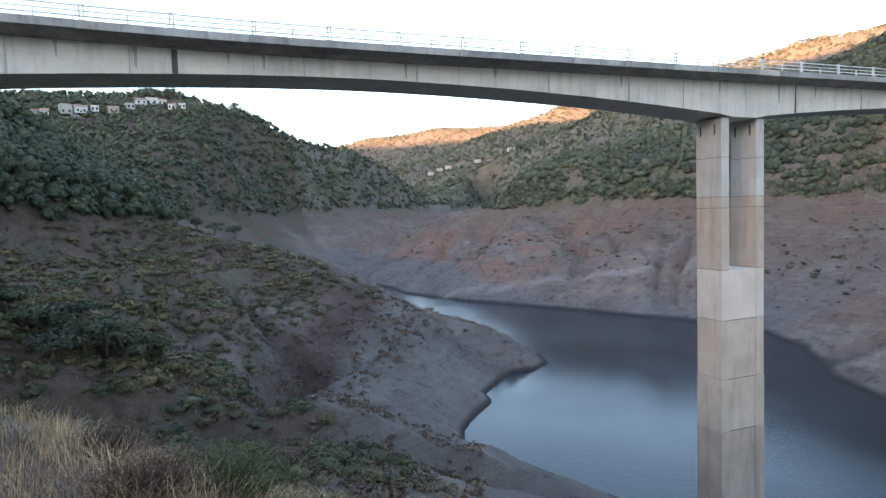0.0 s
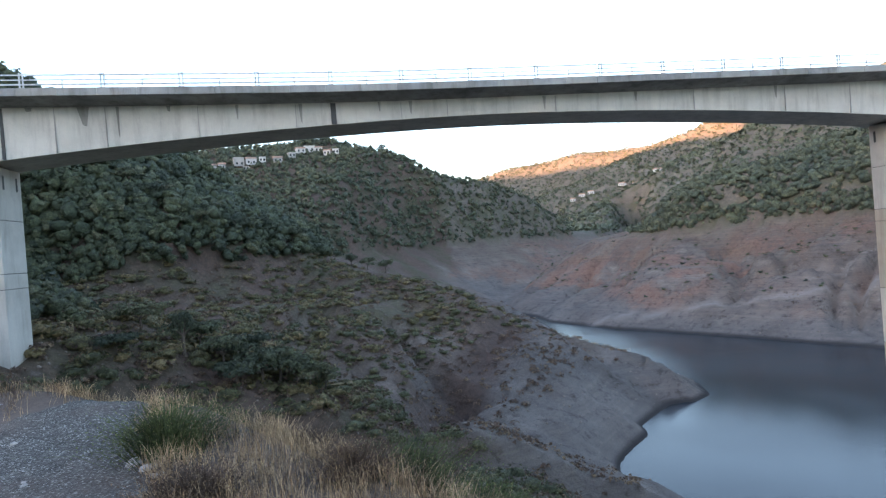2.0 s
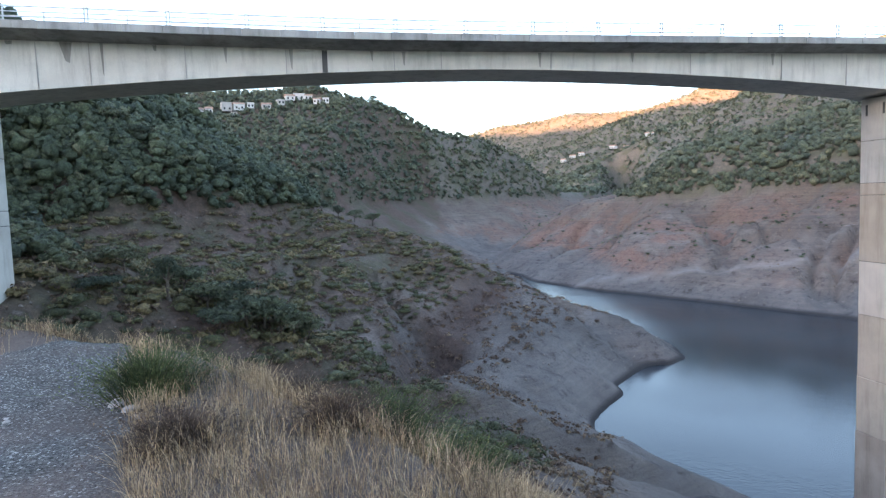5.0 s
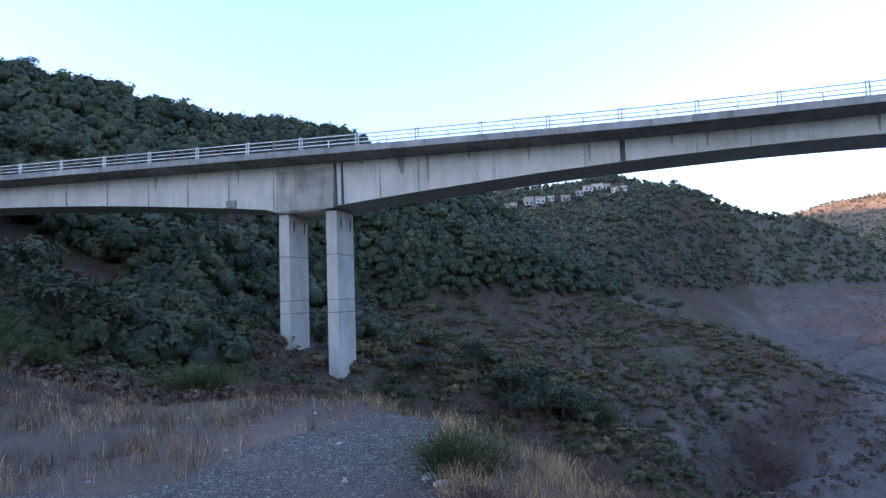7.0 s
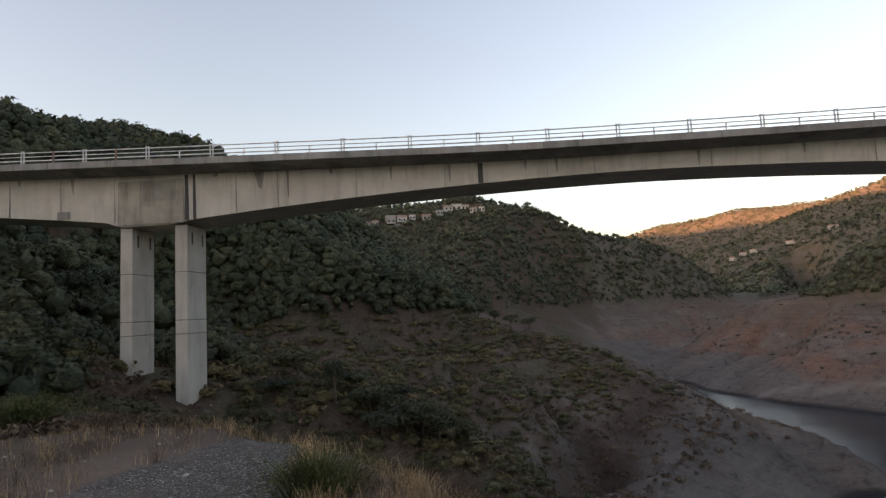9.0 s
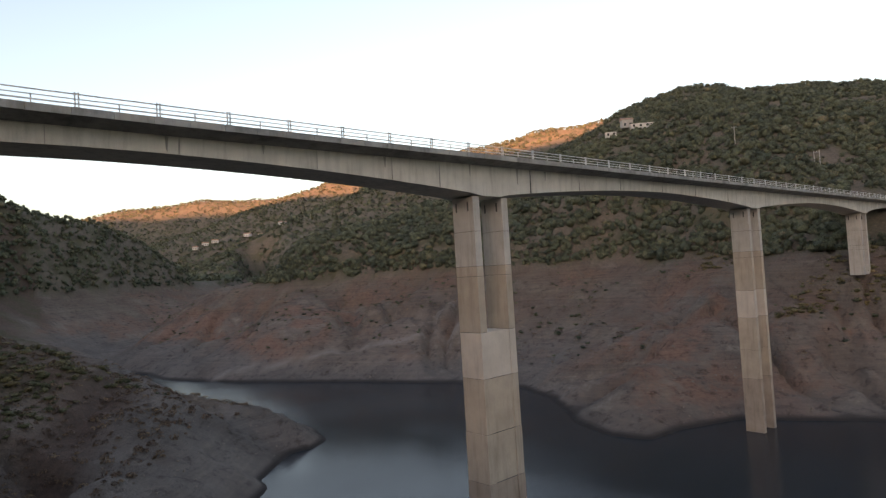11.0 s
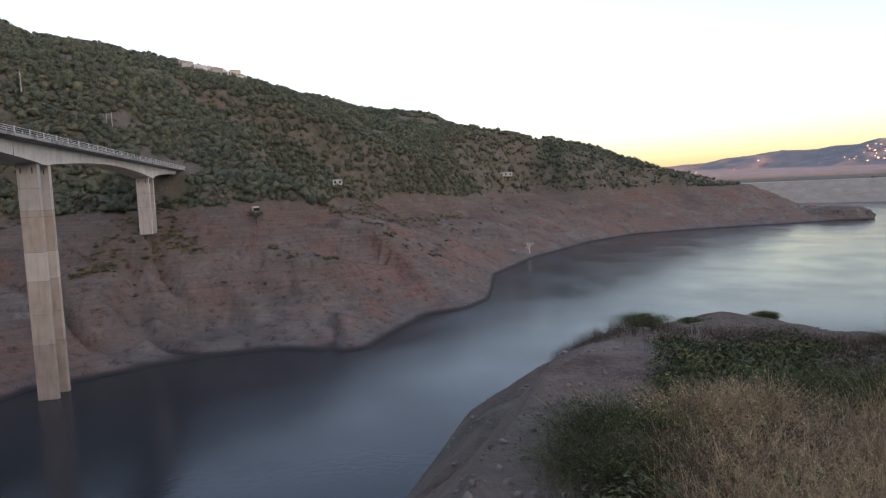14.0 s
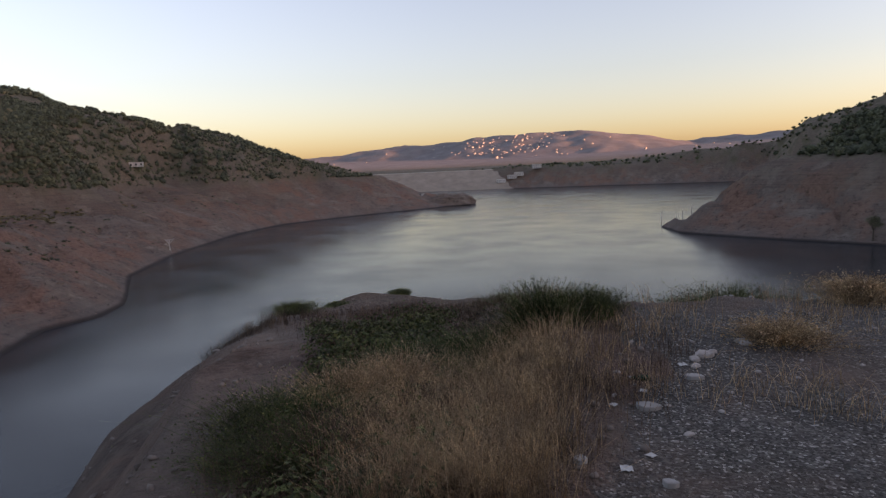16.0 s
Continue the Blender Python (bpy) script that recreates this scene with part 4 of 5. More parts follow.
def bench_scrub():
    """Low bushes on the drawn-down banks."""
    rng = np.random.default_rng(8)
    sets = [("green_scrub", BUSH_LEAF, 8200, (-60, 24, 34, 240), 15, (0.3, 1.2), -0.15, 52, "low dark green bushes on the sloping bench"),
            ("ochre_scrub", OCHRE_LEAF, 4200, (-60, 22, 60, 240), 20, (0.4, 1.3), -0.3, 40, "ochre and rust-coloured bushes on the sloping bench"),
            ("dry_scrub", DRY_LEAF, 14000, (-75, 24, 28, 240), 6, (0.2, 0.8), -0.6, 26, "dry reddish-brown scrub on the sloping bench"),
            ("bank_tufts", DRY_LEAF, 9000, (20, 128, 120, 560), 8, (0.25, 0.95), -0.5, 14, "small dry tufts dotted over the bare banks"),
            ("bank_bushes", TREE_LEAF, 5200, (16, 128, 120, 560), 9, (0.3, 1.05), -0.2, 22, "small dark bushes dotted over the bare banks"),
            ("bank_green", OCHRE_LEAF, 15000, (64, 122, 180, 440), 20, (0.4, 1.2), 0.0, 14, "yellow-green low plants on the upper bank")]
    for name, mat, n, sector, zmin, (s0, s1), clear, leaves, label in sets:
        x, y = scatter(rng, n, *sector, 1.2)
        z, ds, lake = heights(x, y)
        m = fbm(x, y, 28, 3, 55)
        keep = (~lake) & (z > zmin + 5 * fbm(x, y, 40, 3, 44)) & (z < HIGH_WATER + 2) & (m > clear)
        x, y, z = x[keep], y[keep], z[keep]
        s = rng.uniform(s0, s1, len(x))
        tint = rng.uniform(0, 1, len(x))
        if len(x) and name in ("green_scrub", "ochre_scrub"):
            out = ~inside(x, y, APRON)
            x, y, z, s, tint = x[out], y[out], z[out], s[out], tint[out]
        c = np.stack([x, y, z + s * 0.3], 1)
        rad = np.stack([s * 1.5, s * 1.5, s * 0.7], 1) * rng.uniform(0.8, 1.2, (len(x), 3))
        if name in ("green_scrub", "ochre_scrub", "bank_bushes", "bank_green"):
            core_mesh(name + "_shade", crown_core(rng, c, rad, tint, 1, 0.66), mat, "inner foliage of the " + label.split(" on ")[0].split(" dotted")[0])
        stuff(name, [leaf_cloud(rng, c, rad, leaves, (0.06 + 0.06 * s) if leaves > 50 else (0.10 + 0.08 * s), tint)], mat, label, "scrub")
    # low mat of dead and living weeds over the mound beside the lookout
    for name, mat, n, sector, (s0, s1), label in (("mound_mat", DRY_LEAF, 500, (116, 142, 5.0, 14), (0.05, 0.17), "dead brown weeds matted over the mound"),
                                                  ("mound_green", BROOM, 700, (110, 132, 4.8, 16), (0.14, 0.42), "small dark green weeds on the mound")):
        x, y = scatter(rng, n, *sector, 1.2)
        z, ds, lake = heights(x, y)
        keep = (~lake) & (z > 24) & (fbm(x, y, 3, 3, 57) > -0.3) & gentle(x, y, z, 0.5)
        x, y, z = x[keep], y[keep], z[keep]
        s = rng.uniform(s0, s1, len(x))
        tint = rng.uniform(0, 1, len(x))
        rad = np.stack([s * 1.5, s * 1.5, s * 0.8], 1)
        stuff(name, [leaf_cloud(rng, np.stack([x, y, z + s * 0.3], 1), rad, 60, 0.012 + 0.05 * s, tint)], mat, label, "scrub")


def blades(rng, x, y, z, height, width, lean, tint):
    """Bent grass blades, two quads each."""
    n = len(x)
    th = rng.uniform(0, 2 * np.pi, n)
    d = np.stack([np.cos(th), np.sin(th), np.zeros(n)], 1)
    sd = np.stack([-np.sin(th), np.cos(th), np.zeros(n)], 1) * width[:, None]
    base = np.stack([x, y, z - 0.02], 1)
    l = lean[:, None] * height[:, None]
    h = height[:, None] * np.array([[0, 0, 1.0]])
    m = base + h * 0.55 + d * l * 0.3
    t = base + h * 0.95 + d * l
    v = np.stack([base - sd, base + sd, m + sd * 0.8, m - sd * 0.8, t + sd * 0.25, t - sd * 0.25], 1).reshape(-1, 3)
    k = 6 * np.arange(n)[:, None]
    f = np.concatenate([k + np.array([[0, 1, 2, 3]]), k + np.array([[3, 2, 4, 5]])], 0)
    return v, f, np.repeat(tint, 6)


def grasses():
    rng = np.random.default_rng(12)
    sets = [("dry_grass", STRAW, 68000, (-24, 20, 4.6, 34), -0.2, (0.14, 0.46), "dry straw-coloured grass on the slope below the lookout"),
            ("dry_grass_bank", STRAW, 26000, (-84, -22, 10, 56), -0.1, (0.12, 0.4), "dry grass on the bank beside the gravel"),
            ("mound_grass", STRAW, 20000, (122, 143, 4.6, 12), 0.1, (0.2, 0.62), "dry straw-coloured grass on the mound"),
            ("edge_grass", STRAW, 4200, (140, 178, 7, 16), 0.4, (0.12, 0.42), "thin dry grass along the gravel edge"),
            ("mound_weeds", DRY_LEAF, 22000, (110, 153, 4.4, 20), 0.0, (0.12, 0.45), "brown dried weeds on the mound"),
            ("weeds", DRY_LEAF, 34000, (-84, 18, 4.8, 38), 0.0, (0.12, 0.5), "brown dried weeds among the grass")]
    for name, mat, n, sector, clear, (h0, h1), label in sets:
        cx, cy = scatter(rng, n // 14, *sector, 1.5)
        m = fbm(cx, cy, 3.0, 3, 66)
        cx, cy = cx[m > clear - 0.25], cy[m > clear - 0.25]
        hs = rng.uniform(0.5, 1.0, len(cx))
        k = 14
        sp = 0.05 + 0.22 * rng.uniform(0, 1, (len(cx), 1))
        x = (cx[:, None] + rng.normal(size=(len(cx), k)) * sp).ravel()
        y = (cy[:, None] + rng.normal(size=(len(cx), k)) * sp).ravel()
        r = np.hypot(x, y)
        ang = np.degrees(np.arctan2(x, y))
        e2 = fbm(x, y, 4.0, 4, 77)
        ok = ~((ang < -19 + 3 * e2) & (ang > -75) & (r < 12.4 + 2.5 * np.clip((ang + 36) / 8, 0, 1) + 1.6 * e2)) & (r > 3.4)
        if name != "edge_grass":
            ok &= ang < 146 + 9 * e2 + 3 * rng.normal(size=len(x))
        x, y = x[ok], y[ok]
        hs = np.repeat(hs, k)[ok]
        z = heights(x, y)[0]
        h = (h0 + (h1 - h0) * hs) * rng.uniform(0.6, 1.15, len(x))
        tint = rng.uniform(0, 1, len(x))
        stuff(name, [blades(rng, x, y, z, h, 0.0014 + 0.00022 * np.hypot(x, y), rng.uniform(0.1, 1.1, len(x)), tint)], mat, label, "grass")


def gentle(x, y, z, limit):
    """True where the ground does not fall away within a step or two."""
    ok = np.ones(len(x), dtype=bool)
    for dx, dy in ((1.2, 0), (-1.2, 0), (0, 1.2), (0, -1.2), (2.5, -2.5), (2.5, 2.5)):
        ok &= np.abs(heights(x + dx, y + dy)[0] - z) < limit * math.hypot(dx, dy)
    return ok


def rubble():
    """Loose stones lying on the bare banks."""
    rng = np.random.default_rng(31)
    for name, n, sector, (s0, s1), label in (("mound_rubble", 2600, (96, 150, 5, 32), (0.02, 0.1), "loose brown stones on the mound's bare flank"),
                                             ("bench_rubble", 5000, (-60, 26, 32, 190), (0.08, 0.38), "loose brown stones on the eroded bench"),
                                             ("bank_rubble", 7000, (24, 125, 130, 450), (0.15, 0.55), "scattered stones on the drawn-down bank")):
        x, y = scatter(rng, n, *sector, 1.3)
        z, ds, lake = heights(x, y)
        keep = (~lake) & (z > 0.8) & (z < HIGH_WATER + 1)
        if name == "mound_rubble":
            keep &= gentle(x, y, z, 0.9)
        x, y, z = x[keep], y[keep], z[keep]
        s = s0 + (s1 - s0) * rng.uniform(0, 1, len(x)) ** 3
        rad = s[:, None] * rng.uniform(0.5, 1.0, (len(x), 3))
        v, f, tint = crown_core(rng, np.stack([x, y, z + s * 0.15], 1), rad, rng.uniform(0, 1, len(x)), 1, 1.0)
        ob = new(name, mesh_np(name, v, f, RUBBLE))
        tagged(ob, label, "stones", kind="stuff")


def ground_z(x, y):
    return float(heights(np.array([float(x)]), np.array([float(y)]))[0][0])


def broom_bush(a, d, h, w, mat, label, seed, stems=900, leafy=3200):
    """A shrub of many fine upright stems with small leaves along them."""
    rng = np.random.default_rng(seed)
    x, y = polar(a, d)
    z = ground_z(x, y)
    root = new("shrub")
    root.location = (x, y, z)
    tagged(root, label, "shrub", "shrubs round the lookout")
    bx, by = rng.normal(scale=w * 0.16, size=(2, stems))
    hh = h * rng.uniform(0.5, 1.05, stems)
    out = np.stack([bx, by], 1) / (w * 0.16) * w * 0.22 + rng.normal(scale=w * 0.07, size=(stems, 2))
    base = np.stack([bx, by, np.full(stems, -0.04)], 1)
    tip = base + np.stack([out[:, 0], out[:, 1], hh * (1 - 0.25 * np.hypot(bx, by) / (w * 0.4))], 1)
    mid = base * 0.45 + tip * 0.55 + np.stack([-out[:, 0] * 0.18, -out[:, 1] * 0.18, hh * 0.06], 1)
    th = rng.uniform(0, 6.28, stems)
    sd = np.stack([np.cos(th), np.sin(th), np.zeros(stems)], 1) * (0.0015 + 0.0004 * d)
    v = np.stack([base - sd, base + sd, mid + sd * 0.8, mid - sd * 0.8, tip + sd * 0.3, tip - sd * 0.3], 1).reshape(-1, 3)
    k = 6 * np.arange(stems)[:, None]
    f = np.concatenate([k + np.array([[0, 1, 2, 3]]), k + np.array([[3, 2, 4, 5]])], 0)
    me = mesh_np("stem", v, f, mat)
    add_tint(me, np.repeat(rng.uniform(0, 0.7, stems), 6))
    part("stem", me, None, root)
    i = rng.integers(0, stems, leafy)
    u = rng.uniform(0.3, 1.0, leafy)[:, None]
    p = np.where(u < 0.55, base[i] + (mid[i] - base[i]) * u / 0.55, mid[i] + (tip[i] - mid[i]) * (u - 0.55) / 0.45)
    p = p + rng.normal(scale=0.035 * w + 0.01, size=p.shape)
    lv = leaf_cloud(rng, p, np.full((leafy, 3), 0.03), 1, np.full(leafy, 0.006 + 0.0007 * d), rng.uniform(0.1, 1, leafy))
    me = mesh_np("crown", lv[0], lv[1], mat)
    add_tint(me, lv[2])
    part("crown", me, None, root)
    return root


rubble()
woodland()
bench_scrub()
grasses()
GREEN_L = "green broom bush growing in dry grass"
DRY_L = "brown dried-out bush among straw-coloured grass"
CLUMP_L = "tall clump of dry straw-coloured grass"
EDGE_L = "bright green grassy bush at the gravel's edge"
MOUND_L = "small green bush on the bare mound"
for i_, (a_, d_, h_, w_, m_, l_) in enumerate((
        (-16.3, 6.1, 0.58, 0.9, BROOM, GREEN_L), (3.5, 4.9, 0.5, 0.85, BROOM, GREEN_L), (-14.5, 4.6, 0.36, 0.6, DRY_LEAF, DRY_L), (10.5, 4.4, 0.4, 0.6, BROOM, GREEN_L),
        (-1.0, 4.6, 0.36, 0.5, DRY_LEAF, DRY_L), (-5.0, 6.6, 0.3, 0.6, DRY_LEAF, DRY_L), (-54.5, 16, 1.7, 1.9, BROOM, "tall yellow-green bush on the grassy bank"), (-50, 21, 1.0, 1.8, BROOM, GREEN_L),
        (-33, 27, 0.8, 1.6, DRY_LEAF, DRY_L), (-38, 30, 1.2, 2.6, BROOM, GREEN_L), (-29.5, 24, 0.6, 1.3, DRY_LEAF, DRY_L),
        (131, 6.2, 0.42, 1.2, BROOM, GREEN_L), (136, 6.2, 0.48, 1.2, BROOM, GREEN_L), (141, 6.6, 0.62, 0.9, BROOM, "tall twiggy green broom bush at the mound's edge"), (127, 5.9, 0.34, 1.0, BROOM, GREEN_L),
        (115, 4.6, 0.44, 0.9, BROOM, GREEN_L), (119, 4.3, 0.44, 0.9, BROOM, GREEN_L), (113, 4.0, 0.24, 0.5, BROOM, GREEN_L), (117, 3.6, 0.38, 0.8, BROOM, GREEN_L), (120, 3.7, 0.4, 0.8, DRY_LEAF, DRY_L), (133, 5.6, 0.4, 1.0, BROOM, GREEN_L), (129, 4.4, 0.34, 0.8, DRY_LEAF, DRY_L), (122, 4.8, 0.5, 0.8, STRAW, CLUMP_L), (127, 5.2, 0.5, 0.8, STRAW, CLUMP_L),
        (145, 6.8, 0.42, 0.7, BROOM, GREEN_L), (157, 8.4, 0.5, 1.3, BROOM, EDGE_L), (161, 9.0, 0.5, 1.5, BROOM, EDGE_L), (153.5, 8.2, 0.4, 0.9, BROOM, EDGE_L),
        (160.5, 6.2, 0.25, 0.75, STRAW, "clump of yellow dry grass on gravel"), (166, 8.6, 0.35, 1.0, STRAW, "clump of yellow dry grass on gravel"), (127.7, 20.5, 0.3, 0.5, BROOM, MOUND_L),
        (122.0, 18.0, 0.16, 0.5, BROOM, MOUND_L), (134.5, 14.0, 0.45, 1.2, BROOM, MOUND_L), (118, 14.0, 0.3, 0.9, BROOM, MOUND_L), (137.5, 15.0, 0.4, 1.0, BROOM, MOUND_L))):
    broom_bush(a_, d_ * (1.6 if d_ < 22 else 1.15), h_ * 1.45, w_ * 1.5, m_, l_, 100 + i_)


# ---- trees that stand out singly ----
def tree(a, d, h, w, seed, label):
    """A tapered trunk with limbs under a crown of many leaf clumps."""
    rng = np.random.default_rng(seed)
    x, y = polar(a, d)
    root = new("tree")
    root.location = (x, y, ground_z(x, y) - 0.1)
    tagged(root, label, "tree", "trees on the hillsides")
    bm = bmesh.new()
    tips = []

    def limb(p0, p1, r0, r1):
        bmesh.ops.create_cone(bm, cap_ends=True, segments=6, radius1=r0, radius2=r1, depth=(p1 - p0).length,
                              matrix=Matrix.Translation((p0 + p1) / 2) @ (p1 - p0).to_track_quat('Z', 'Y').to_matrix().to_4x4())
    fork = Vector((rng.normal() * 0.1, rng.normal() * 0.1, h * 0.42))
    limb(Vector((0, 0, 0)), fork, 0.045 * h, 0.03 * h)
    for k in range(5):
        t = k * 1.256 + rng.uniform(0, 0.6)
        e = fork + Vector((math.cos(t) * w * 0.28, math.sin(t) * w * 0.28, h * rng.uniform(0.15, 0.4)))
        limb(fork, e, 0.02 * h, 0.008 * h)
        tips.append(e)
    part("trunk", bm, BARK, root)
    c = np.array([list(e) for e in tips] + [[0, 0, h * 0.8]] + [[rng.normal() * w * 0.2, rng.normal() * w * 0.2, h * rng.uniform(0.55, 0.85)] for _ in range(4)])
    rad = np.stack([np.full(len(c), w * 0.24)] * 2 + [np.full(len(c), h * 0.17)], 1) * rng.uniform(0.75, 1.2, (len(c), 1))
    lv = leaf_cloud(rng, c, rad, 150, np.full(len(c), 0.018 * w + 0.035), np.clip(rng.uniform() + rng.normal(size=len(c)) * 0.1, 0, 1))
    me = mesh_np("crown", lv[0], lv[1], TREE_LEAF)
    add_tint(me, lv[2])
    part("crown", me, None, root)


rng_ = np.random.default_rng(3)
for i_, (a_, d_, h_, w_) in enumerate(((-13.2, 70, 3.0, 5.5), (-11.3, 67, 3.4, 5.6), (-9.6, 68, 3.8, 5.4), (-8.2, 66, 4.0, 5.6), (-6.8, 67, 4.2, 5.4), (-5.4, 66, 3.8, 5.2), (-4.2, 67, 3.2, 4.6), (-10.4, 63, 2.6, 4.8), (-14.4, 66, 4.6, 2.9), (-17.5, 72, 3.0, 5.0), (-3.0, 68, 2.2, 3.4), (-19.5, 64, 2.2, 4.0))):
    tree(a_, d_, h_, w_, 840 + i_, "dense dark green bush on the sloping bench")
for i_, (a_, d_, h_, w_) in enumerate(((-52.5, 38, 6.6, 6), (-48.3, 46, 6.0, 6), (-57, 34, 7.0, 6), (-45, 50, 4.5, 5))):
    tree(a_, d_, h_, w_, 800 + i_, "leafy dark green tree on the bank beside the bridge")
OAK = "dark green holm oak on the hillside"
for i_ in range(46):
    a_ = -62 + 66 * (i_ + rng_.uniform(0, 0.8)) / 46
    for d_ in np.arange(70, 230, 3.0):
        xx, yy = polar(a_, d_)
        if ground_z(xx, yy) > HIGH_WATER + 0.5 and not (40 < yy < 68):
            break
    tree(a_, d_ + rng_.uniform(0, 14), rng_.uniform(4.0, 6.5), rng_.uniform(4.5, 7.0), 500 + i_, OAK)
for i_, (a_, d_, h_, w_) in enumerate(((3.7, 500, 9, 7), (-51, 172, 7, 7), (-46, 176, 5, 6), (-41, 182, 6, 7), (166.5, 300, 10, 6), (168, 300, 8, 6), (84, 230, 5, 6), (90, 250, 5, 6))):
    tree(a_, d_, h_, w_, 700 + i_, "tree standing out against the sky on a ridge" if d_ != 230 and d_ != 250 else OAK)


# ---- dam, houses and far things ----
def prism(bm, pts, z0, z1):
    lo = [bm.verts.new((x, y, z0)) for x, y in pts]
    hi = [bm.verts.new((x, y, z1)) for x, y in pts]
    n = len(pts)
    for i in range(n):
        bm.faces.new((lo[i], lo[(i + 1) % n], hi[(i + 1) % n], hi[i]))
    bm.faces.new(hi)
    bm.faces.new(lo[::-1])
    bmesh.ops.recalc_face_normals(bm, faces=bm.faces)


def build_dam():
    """Earth-fill embankment across the valley's mouth."""
    p0, p1 = Vector((*polar(120, 1400), 0)), Vector((*polar(141, 1290), 0))
    d = (p1 - p0).normalized()
    n = Vector((-d.y, d.x, 0))
    if n.dot(-p0) < 0:
        n = -n
    root = new("dam")
    root.location = (p0 + p1) / 2
    tagged(root, "sand-coloured earth-fill dam across the reservoir's far end", "dam")
    bm = bmesh.new()
    prof = [(95, -4), (6, 37.4), (-6, 37.4), (-95, -4)]
    rows = [[bm.verts.new(p + n * o + Vector((0, 0, z)) - root.location) for o, z in prof] for p in (p0, p1)]
    for i in range(4):
        bm.faces.new((rows[0][i], rows[0][(i + 1) % 4], rows[1][(i + 1) % 4], rows[1][i]))
    bm.faces.new(rows[0])
    bm.faces.new(rows[1][::-1])
    bmesh.ops.recalc_face_normals(bm, faces=bm.faces)
    part("embankment", bm, DAM, root)
    bm = bmesh.new()
    c = [p + n * o - root.location for p, o in ((p0, 5.5), (p1, 5.5), (p1, 5), (p0, 5))]
    prism(bm, [(v.x, v.y) for v in c], 37.4, 38.2)
    part("parapet", bm, CONCRETE, root)


def house(a, d, w, dp, h, mat, label, turn=0.0, pitched=True, lift=0.0):
    """A small block house with openings and a roof."""
    x, y = polar(a, d)
    root = new("house")
    root.matrix_world = Matrix.Translation((x, y, ground_z(x, y) - 0.6 + lift)) @ Matrix.Rotation(radians(-a + turn), 4, 'Z')
    tagged(root, label, "house", "houses on the hills")
    part("wall", box(bmesh.new(), -w / 2, w / 2, -dp / 2, dp / 2, 0, h), mat, root)
    bm = bmesh.new()
    if pitched:
        e = 0.4
        v = [bm.verts.new(c) for c in ((-w / 2 - e, -dp / 2 - e, h), (w / 2 + e, -dp / 2 - e, h), (w / 2 + e, dp / 2 + e, h), (-w / 2 - e, dp / 2 + e, h),
                                       (-w / 2 - e, 0, h + dp * 0.28), (w / 2 + e, 0, h + dp * 0.28))]
        for f in ((0, 1, 5, 4), (2, 3, 4, 5), (1, 2, 5), (3, 0, 4), (3, 2, 1, 0)):
            bm.faces.new([v[i] for i in f])
    else:
        box(bm, -w / 2 - 0.15, w / 2 + 0.15, -dp / 2 - 0.15, dp / 2 + 0.15, h, h + 0.5)
    part("roof", bm, ROOF if pitched else mat, root)
    n = max(2, int(w / 3.2))
    for fl in range(max(1, int(h / 3))):
        for k in range(n):
            cx = -w / 2 + w * (k + 0.5) / n
            part("window", box(bmesh.new(), cx - 0.55, cx + 0.55, -dp / 2 - 0.04, -dp / 2 + 0.1, fl * 3 + 1.0, fl * 3 + 2.4), GLASS_DARK, root)


build_dam()


def islet():
    """Low rocky hump off the point."""
    x, y = polar(132.6, 690)
    bm = bmesh.new()
    bmesh.ops.create_icosphere(bm, subdivisions=4, radius=1.0)
    for v in bm.verts:
        k = 1 + 0.22 * noise.noise(v.co * 1.6) + 0.1 * noise.noise(v.co * 4.2)
        v.co = Vector((v.co.x * 34 * k, v.co.y * 17 * k, max(v.co.z, -0.3) * 13 * k))
    ob = new("islet", bm_mesh("islet", bm, GROUND))
    ob.matrix_world = Matrix.Translation((x, y, -0.5)) @ Matrix.Rotation(radians(-130), 4, 'Z')
    tagged(ob, "low bare rocky islet off the wooded point", "islet", kind="structure")


islet()
VH, GH = "small pale plastered house in the hillside village", "unfinished grey block house on the hillside"
rng_ = np.random.default_rng(21)
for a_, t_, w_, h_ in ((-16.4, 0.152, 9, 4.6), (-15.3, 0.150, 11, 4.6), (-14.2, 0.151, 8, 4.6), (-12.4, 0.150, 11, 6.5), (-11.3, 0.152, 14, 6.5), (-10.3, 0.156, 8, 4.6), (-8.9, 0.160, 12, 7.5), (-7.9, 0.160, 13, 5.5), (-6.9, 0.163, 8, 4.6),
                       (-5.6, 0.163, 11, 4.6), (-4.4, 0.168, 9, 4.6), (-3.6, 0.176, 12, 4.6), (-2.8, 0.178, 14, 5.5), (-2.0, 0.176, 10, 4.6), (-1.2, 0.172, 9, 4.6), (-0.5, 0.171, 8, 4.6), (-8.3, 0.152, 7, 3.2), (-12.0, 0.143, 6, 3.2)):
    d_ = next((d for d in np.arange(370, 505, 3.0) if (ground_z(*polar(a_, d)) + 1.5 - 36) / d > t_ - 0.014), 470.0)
    g_ = rng_.uniform() < 0.3
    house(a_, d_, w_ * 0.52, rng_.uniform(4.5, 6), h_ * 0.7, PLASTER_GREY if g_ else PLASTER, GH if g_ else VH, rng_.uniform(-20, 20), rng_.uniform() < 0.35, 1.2)
